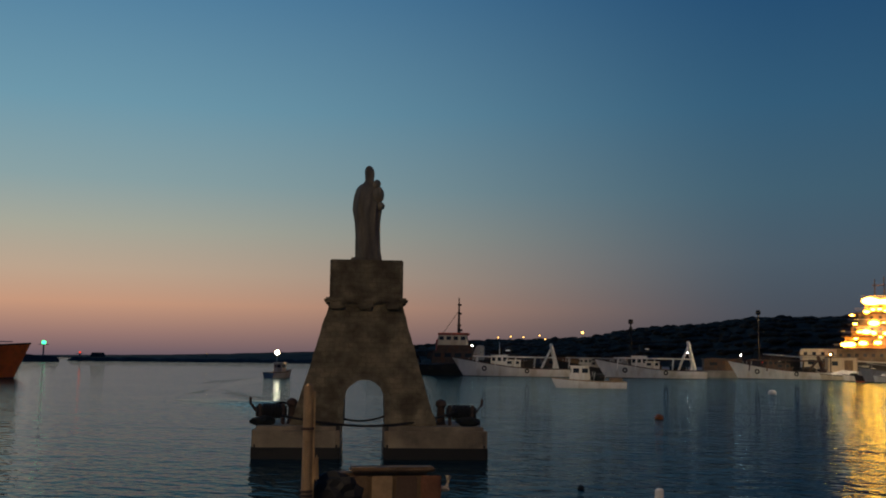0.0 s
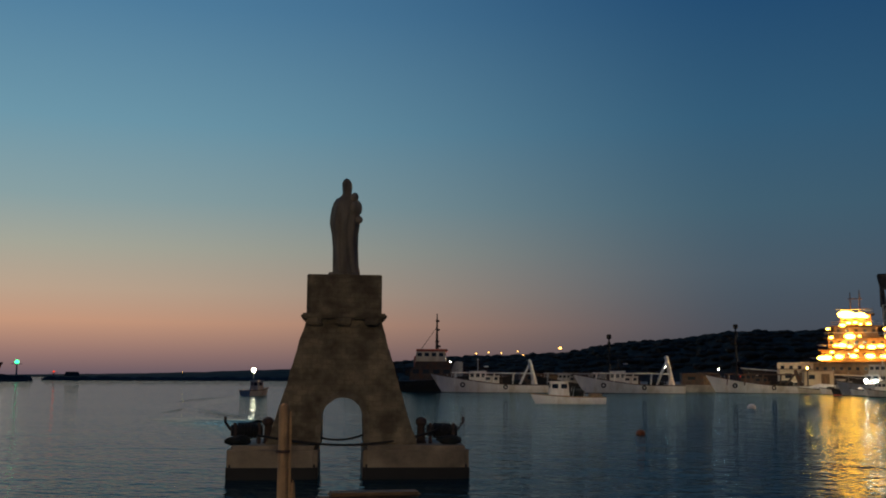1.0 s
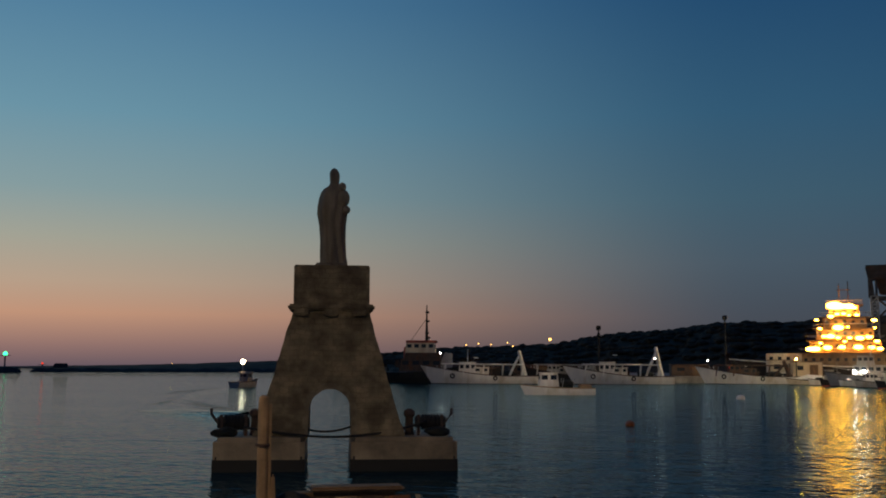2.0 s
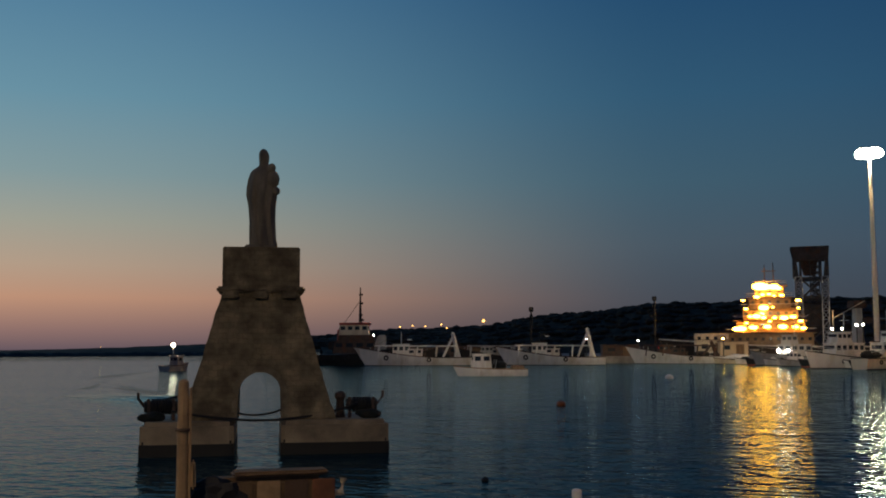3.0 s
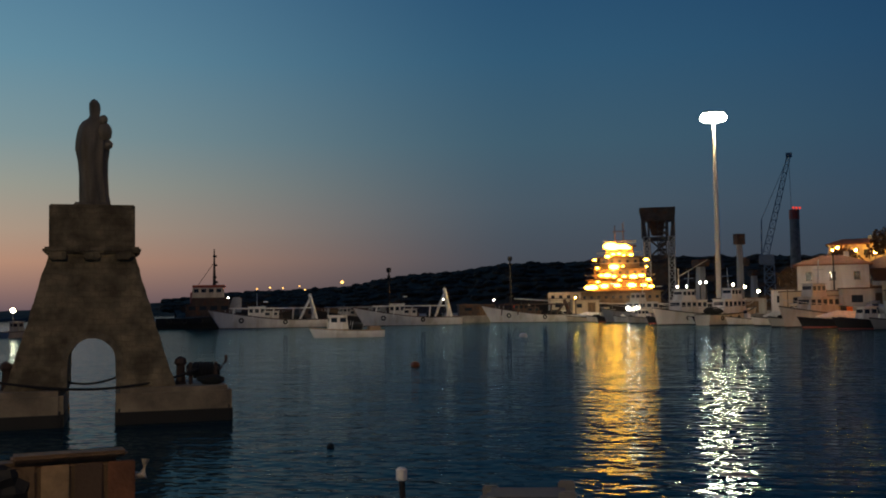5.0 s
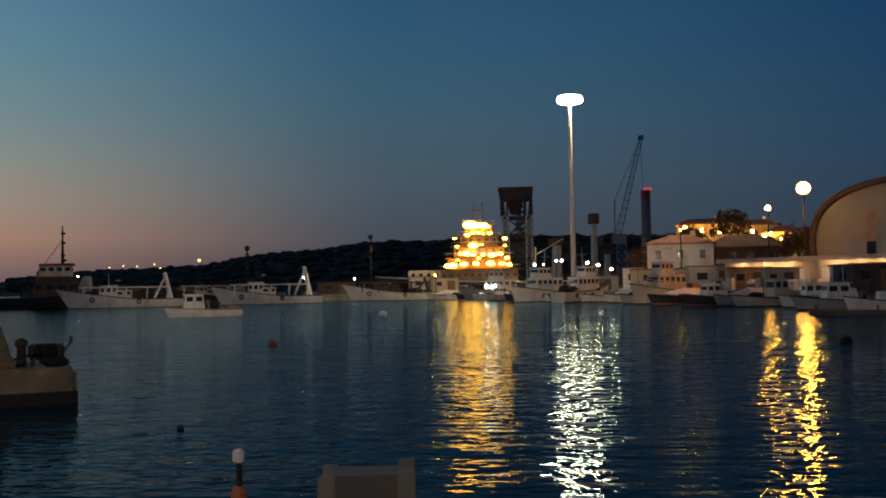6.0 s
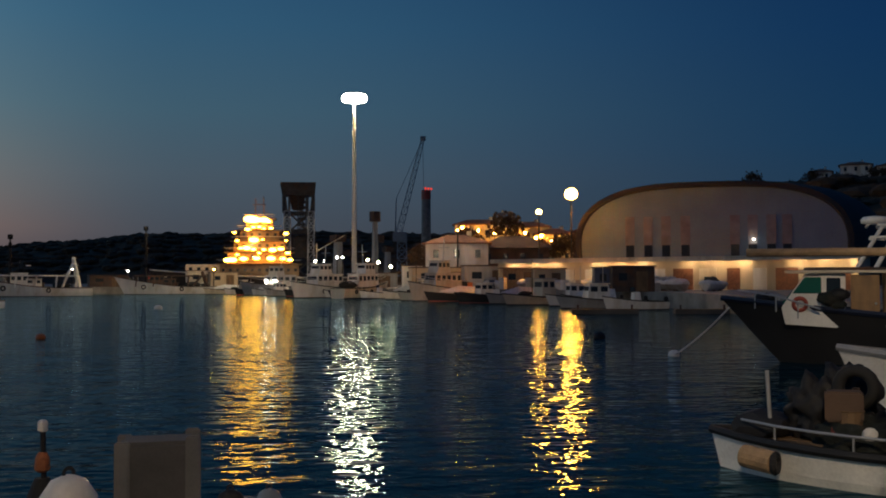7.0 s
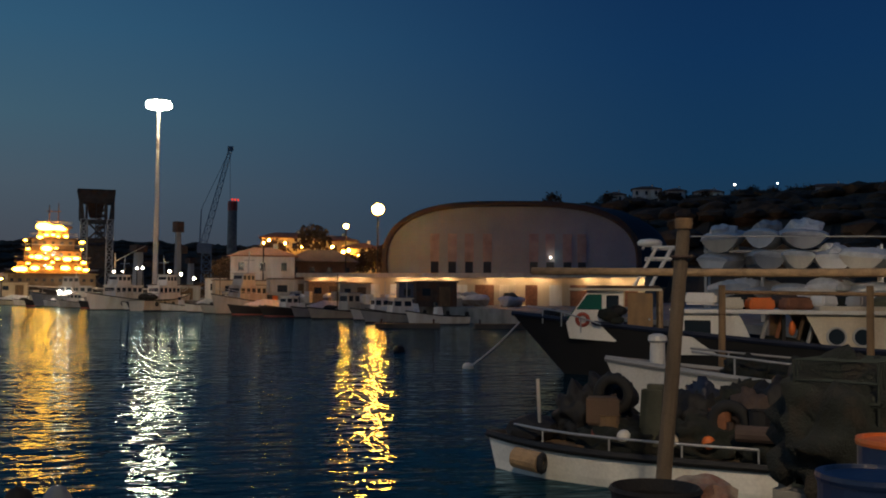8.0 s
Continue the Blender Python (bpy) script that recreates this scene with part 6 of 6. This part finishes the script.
def white_bow_boat():
    b = thing("white_fishing_boat", "white fishing boat with flared bow and cluttered deck", "fishing boat", pose(20.75, 5.1, -0.08, 0, 0, 117))
    rings = boat_base(b, 9.4, 3.0, 1.05, 1.60, WHITE, GREY, DARKPAINT, draft=0.6, fine=1.0, flare=1.7)
    for k in range(5):  # lapped planks along the side
        for side in (1, -1):
            pts = [Vector(r_[1 if side > 0 else 6]).lerp(Vector(r_[0 if side > 0 else 7]), -0.6 + 0.32 * k) + Vector((0, 0.015 * side, 0)) for r_ in rings[:-2]]
            g = Mesh()
            g.tube(pts, 0.028, 5)
            part("lapped_plank", g, WHITE, b)
    g = Mesh()
    g.turned((4.3, 0.15, 1.42), [(0.20, 0), (0.16, 0.1), (0.15, 0.55), (0.20, 0.60), (0.18, 0.70), (0.08, 0.74)], 14)
    part("capstan", g, WHITE, b, "white capstan")
    for x, y, r_, sc in ((2.5, 0.3, 0.5, (1.1, 1, 0.8)), (1.7, 0.5, 0.45, (1.2, 0.8, 0.8)), (0.2, 0.2, 0.6, (1.6, 1, 0.6)), (-1.6, 0.3, 0.7, (1.5, 1, 0.6)), (-3.2, 0.2, 0.6, (1.3, 1, 0.7))):
        g = Mesh()
        g.ball((x, y, 1.35), r_, 4, sc, 0.5, 3.2)
        part("bundled_net", g, (DARKPAINT, NET, NET)[int(x * 3) % 3], b, "dark bundled nets", smooth=True)
    for x, y, m_ in ((1.2, 0.9, RUSTWOOD), (0.6, 1.0, WOOD), (-0.9, 1.0, CREAM), (-2.2, 0.9, RUSTWOOD), (-2.9, 1.0, WHITE)):
        g = Mesh()
        g.box((x, y, 1.3), (0.55, 0.4, 0.42), 12 * x, 0.04)
        part("fish_box", g, m_, b)
    for side in (1, -1):
        pts = [Vector(k[0 if side > 0 else -1]) + Vector((0, -0.08 * side, 0.42)) for k in rings[3:13]]
        spar(b, pts, 0.022, STEEL, "rail")
        for p in pts[::2]:
            spar(b, [p, p - Vector((0, 0, 0.42))], 0.018, STEEL, "rail_post")
    for i in range(4):
        tyre(b, (2.3 - i * 1.5, 1.5, 0.85), 0.2)


white_bow_boat()


def timber_trestle():
    b = thing("timber_trestle", "long brown timber beam on posts in the water", "trestle")
    a, c = Vector((21.6, 14.0, 3.47)), Vector((26.2, 3.6, 3.47))
    g = Mesh()
    g.tube([a, a + (c - a) * 0.5 - Vector((0, 0, 0.03)), c], 0.10, 9, 0.11)
    part("beam", g, WOOD_PALE, b)
    for k in (0.42, 0.72, 0.95):
        p = a + (c - a) * k
        g = Mesh()
        g.tube([(p.x, p.y, -1.5), (p.x, p.y, 3.14)], 0.10, 9, 0.085)
        part("post", g, WOOD, b)
    g = Mesh()
    p, q = a + (c - a) * 0.42, a + (c - a) * 0.95
    g.tube([(p.x, p.y, 2.96), (q.x, q.y, 2.92)], 0.05, 7)
    part("lower_rail", g, WOOD, b)
    g = Mesh()
    p, q = a + (c - a) * 0.34, a + (c - a) * 1.0
    g.tube([(p.x, p.y, 4.35), (q.x, q.y, 4.3)], 0.02, 6)
    part("cable", g, STEEL, b)
    for k in (0.34, 0.98):
        q = a + (c - a) * k
        g = Mesh()
        g.tube([(q.x, q.y, 3.4), (q.x, q.y, 4.35)], 0.025, 6)
        part("cable_post", g, STEEL, b)


timber_trestle()


def leaning_post():
    b = thing("mooring_pole", "rough leaning wooden mooring pole beside the quay", "post", pose(10.15, 4.44, 0))
    g = Mesh()
    rnd = random.Random(3)
    rings = []
    for i in range(12):
        z = -1.2 + 4.9 * i / 11
        r = 0.098 - 0.002 * i
        rings.append([((0.036 * z) + r * (1 + rnd.uniform(-0.05, 0.05)) * math.cos(2 * math.pi * j / 12), (-0.07 * z) + r * (1 + rnd.uniform(-0.05, 0.05)) * math.sin(2 * math.pi * j / 12), z) for j in range(12)])
    g.loft(rings)
    part("pole", g, POLEWOOD, b)
    g = Mesh()
    g.turned((0.13, -0.255, 3.62), [(0.10, 0), (0.105, 0.10), (0.09, 0.12)], 12)
    part("cap", g, WOOD, b)
    g = Mesh()
    g.torus((0.12, -0.23, 3.3), 0.11, 0.018, "Z", 14, 6)
    part("rope_turn", g, RUST, b)


leaning_post()


def barrel(x, y, label, lid):
    b = thing("barrel", label, "barrel", pose(x, y, 1.05), "barrels on the quay")
    g = Mesh()
    prof = [(0.27, 0), (0.29, 0.03), (0.29, 0.28), (0.305, 0.30), (0.29, 0.32), (0.29, 0.56), (0.305, 0.58), (0.29, 0.60), (0.29, 0.83), (0.285, 0.86), (0.25, 0.865)]
    g.turned((0, 0, 0), prof, 24)
    part("drum", g, BLUE, b, smooth=False)
    g = Mesh()
    g.turned((0, 0, 0.84), [(0.30, 0), (0.305, 0.02), (0.30, 0.045), (0.26, 0.05), (0.25, 0.03)], 24)
    part("lid_ring", g, lid, b)


barrel(5.12, 0.58, "blue plastic barrel standing on the quay", BLUE)
barrel(6.62, 0.84, "blue plastic barrel with orange lid on the quay", ORANGE)


def tub(label):
    b = thing("rope_tub", label, "tub", pose(4.48, 1.52, 1.05))
    g = Mesh()
    g.turned((0, 0, 0), [(0.19, 0), (0.235, 0.75), (0.25, 0.77), (0.235, 0.79), (0.20, 0.73), (0.18, 0.35)], 22)
    part("tub", g, RUBBER, b)
    g = Mesh()
    for k in range(3):
        g.torus((0.01 * k, 0, 0.62 + 0.04 * k), 0.13 - 0.03 * k, 0.025, "Z", 16, 6)
    part("coiled_rope", g, NET, b)


tub("black rubber tub with coiled rope on the quay")
net = thing("rag_crate", "wooden crate heaped with pale rags on the quay", "crate", pose(5.02, 1.50, 1.05, 0, 0, 20))
g = Mesh()
g.box((0, 0, 0.27), (0.45, 0.36, 0.54), bevel=0.02)
part("crate", g, WOOD, net)
g = Mesh()
g.ball((0, 0, 0.62), 0.22, 3, (1.1, 0.9, 0.7), 0.5, 4)
part("cloth", g, RAGS, net)


def covered_hull(b, L, w, mat, rnd, lvl=1):
    """A small laid-up boat: a round-bilged hull and a lumpy cover lashed over it."""
    g = Mesh()
    rings = []
    power = rnd.uniform(0.9, 2.0)
    for i in range(9):
        u = i / 8
        k = (0.82 + 0.18 * min(1, u / 0.3)) * (1 - max(0, (u - 0.5) / 0.5) ** 2.4 * 0.6)
        xx = L * (u - 0.5)
        rings.append([(xx, w / 2 * k * math.cos(t), 0.82 - 0.8 * math.sin(t) ** power) for t in (math.pi * j / 8 for j in range(9))])
    g.loft(rings)
    part("hull", g, WHITE if mat is CANVAS else mat, b)
    g = Mesh()
    rows = []
    h0 = rnd.uniform(0.25, 0.6)
    for i, r in enumerate(rings):
        hh = h0 * rnd.uniform(0.7, 1.25) * (0.55 if i in (0, 8) else 1)
        half = abs(r[0][1]) * 1.04
        rows.append([(r[0][0], half * math.cos(t), 0.74 + (0.1 + hh * rnd.uniform(0.9, 1.1)) * max(0, math.sin(t)) ** 0.7) for t in (math.pi * j / 8 for j in range(9))])
    g.loft(rows)
    part("cover", g, CANVAS if mat is not RUST else RUST, b, "lumpy lashed canvas cover", smooth=False)
    if rnd.random() < (0.25, 0.45, 0.75)[lvl]:  # gear heaped under a loose sheet
        g = Mesh()
        g.ball((L * rnd.uniform(-0.35, 0.1), 0, 0.95), w * rnd.uniform(0.26, 0.42), 3, (1.3, 1.0, rnd.uniform(0.7, 1.15)), 0.75, 1.8)
        part("loose_sheet", g, rnd.choice((CANVAS, CANVAS, GREY, WHITE, RUSTWOOD, OLIVE)), b, "loose sheet over heaped gear")


def rack_boats():
    """Boats under covers stacked on a steel rack behind the moorings."""
    rack = thing("boat_rack", "steel dry-storage rack on the far quay", "rack", pose(57.9, 12.7, 1.5, 0, 0, -70))
    for x in range(-12, 13, 3):
        for y in (-1.2, 1.2):
            g = Mesh()
            g.box((x, y, 2.1), (0.14, 0.14, 4.2), bevel=0.02)
            part("upright", g, STEEL, rack)
    for z in (0.9, 2.65, 3.85):
        for y in (-1.2, 1.2):
            g = Mesh()
            g.box((0, y, z), (24.2, 0.12, 0.14), bevel=0.02)
            part("rail", g, STEEL, rack)
    rnd = random.Random(21)
    base = (pose(57.9, 12.7, 1.5, 0, 0, -70))
    for lvl, z in enumerate((1.0, 2.75, 3.95)):
        x = -11.0
        while x < 11.5:
            if lvl == 2 and rnd.random() < 0.3:
                x += 2.6
                continue
            w = rnd.uniform(1.6, 2.9)
            mat = rnd.choice((CANVAS, CANVAS, WHITE, CREAM, GREY, RUST if lvl == 2 else CANVAS))
            b = thing("stored_boat", {CANVAS: "small boat under pale cover on the rack", WHITE: "small white boat stored on the rack", CREAM: "small cream boat stored on the rack", GREY: "small grey boat stored on the rack", RUST: "small brown boat stored on the rack"}[mat], "boat",
                      base @ pose(x, rnd.uniform(-0.4, 0.4), z, rnd.uniform(-5, 5), 0, 90 + rnd.uniform(-28, 28)) @ pose(0, 0, 0, 0, rnd.uniform(-7, 2)), "boats stored on the rack")
            covered_hull(b, rnd.uniform(3.6, 5.6), w, mat, rnd, lvl)
            x += w * 0.86 + 0.1


rack_boats()

# ---- boats laid up and gear on the quay before the stores ----
rnd = random.Random(31)
for i in range(12):
    k = i / 11
    p = Vector((99, 118, 1.5)).lerp(Vector((92, 66, 1.5)), k) + Vector((rnd.uniform(-1.5, 1.5), rnd.uniform(-1, 1), 0))
    mat = (CANVAS, WHITE, CREAM, CANVAS, GREY, WHITE)[i % 6]
    b = thing("laid_up_boat", {CANVAS: "boat under pale cover laid up on the quay", WHITE: "white boat laid up on the quay", CREAM: "cream boat laid up on the quay", GREY: "grey boat laid up on the quay"}[mat], "boat",
              pose(p.x, p.y, 1.5, 0, 0, rnd.uniform(150, 260)), "boats laid up on the quay")
    covered_hull(b, rnd.uniform(4.5, 6.5), rnd.uniform(1.9, 2.5), mat, rnd)
    for x in (-1.2, 1.2):
        g = Mesh()
        g.box((x, 0, 0.08), (0.25, 1.5, 0.16), bevel=0.02)
        part("chock", g, WOOD, b)
for i in range(14):
    p = Vector((97.5, 122, 1.5)).lerp(Vector((88.5, 70, 1.5)), i / 13) + Vector((rnd.uniform(-0.8, 0.8), rnd.uniform(-1.5, 1.5), 0))
    b = thing("crate_stack", "stack of plastic fish crates on the quay", "crates", pose(p.x, p.y, 1.5, 0, 0, rnd.uniform(0, 90)), "crate stacks on the quay")
    m_ = rnd.choice((WHITE, BLUE, ORANGE, CREAM, GREY))
    for k in range(rnd.randint(2, 5)):
        g = Mesh()
        g.box((rnd.uniform(-0.04, 0.04), 0, 0.16 + 0.31 * k), (1.0, 0.7, 0.29), bevel=0.03, top=(1.05, 1.05))
        part("crate", g, m_, b)


# ---- the wake left on the water by the lantern boat ----
g = Mesh()
curve = [(-8.4, 146), (-9.8, 131), (-10.3, 117), (-10.0, 104), (-9.2, 92), (-8.1, 82), (-6.5, 72), (-4.4, 67), (-2.6, 66)]
rows = []
for i, (x, y) in enumerate(curve):
    a, c = Vector(curve[max(0, i - 1)]), Vector(curve[min(len(curve) - 1, i + 1)])
    n = Vector((a.y - c.y, c.x - a.x)).normalized()
    w = 0.9 + 0.5 * math.sin(i * 1.3)
    rows.append([(x + n.x * w * k, y + n.y * w * k, z) for k, z in ((-2.6, 0.003), (-1.1, 0.10), (0, 0.16), (1.1, 0.10), (2.6, 0.003))])
g.loft(rows, closed=False)
tagged(part("wake", g, WATER, None, smooth=True), "dark curved wake ripple on the harbour water", "wake", kind="structure")
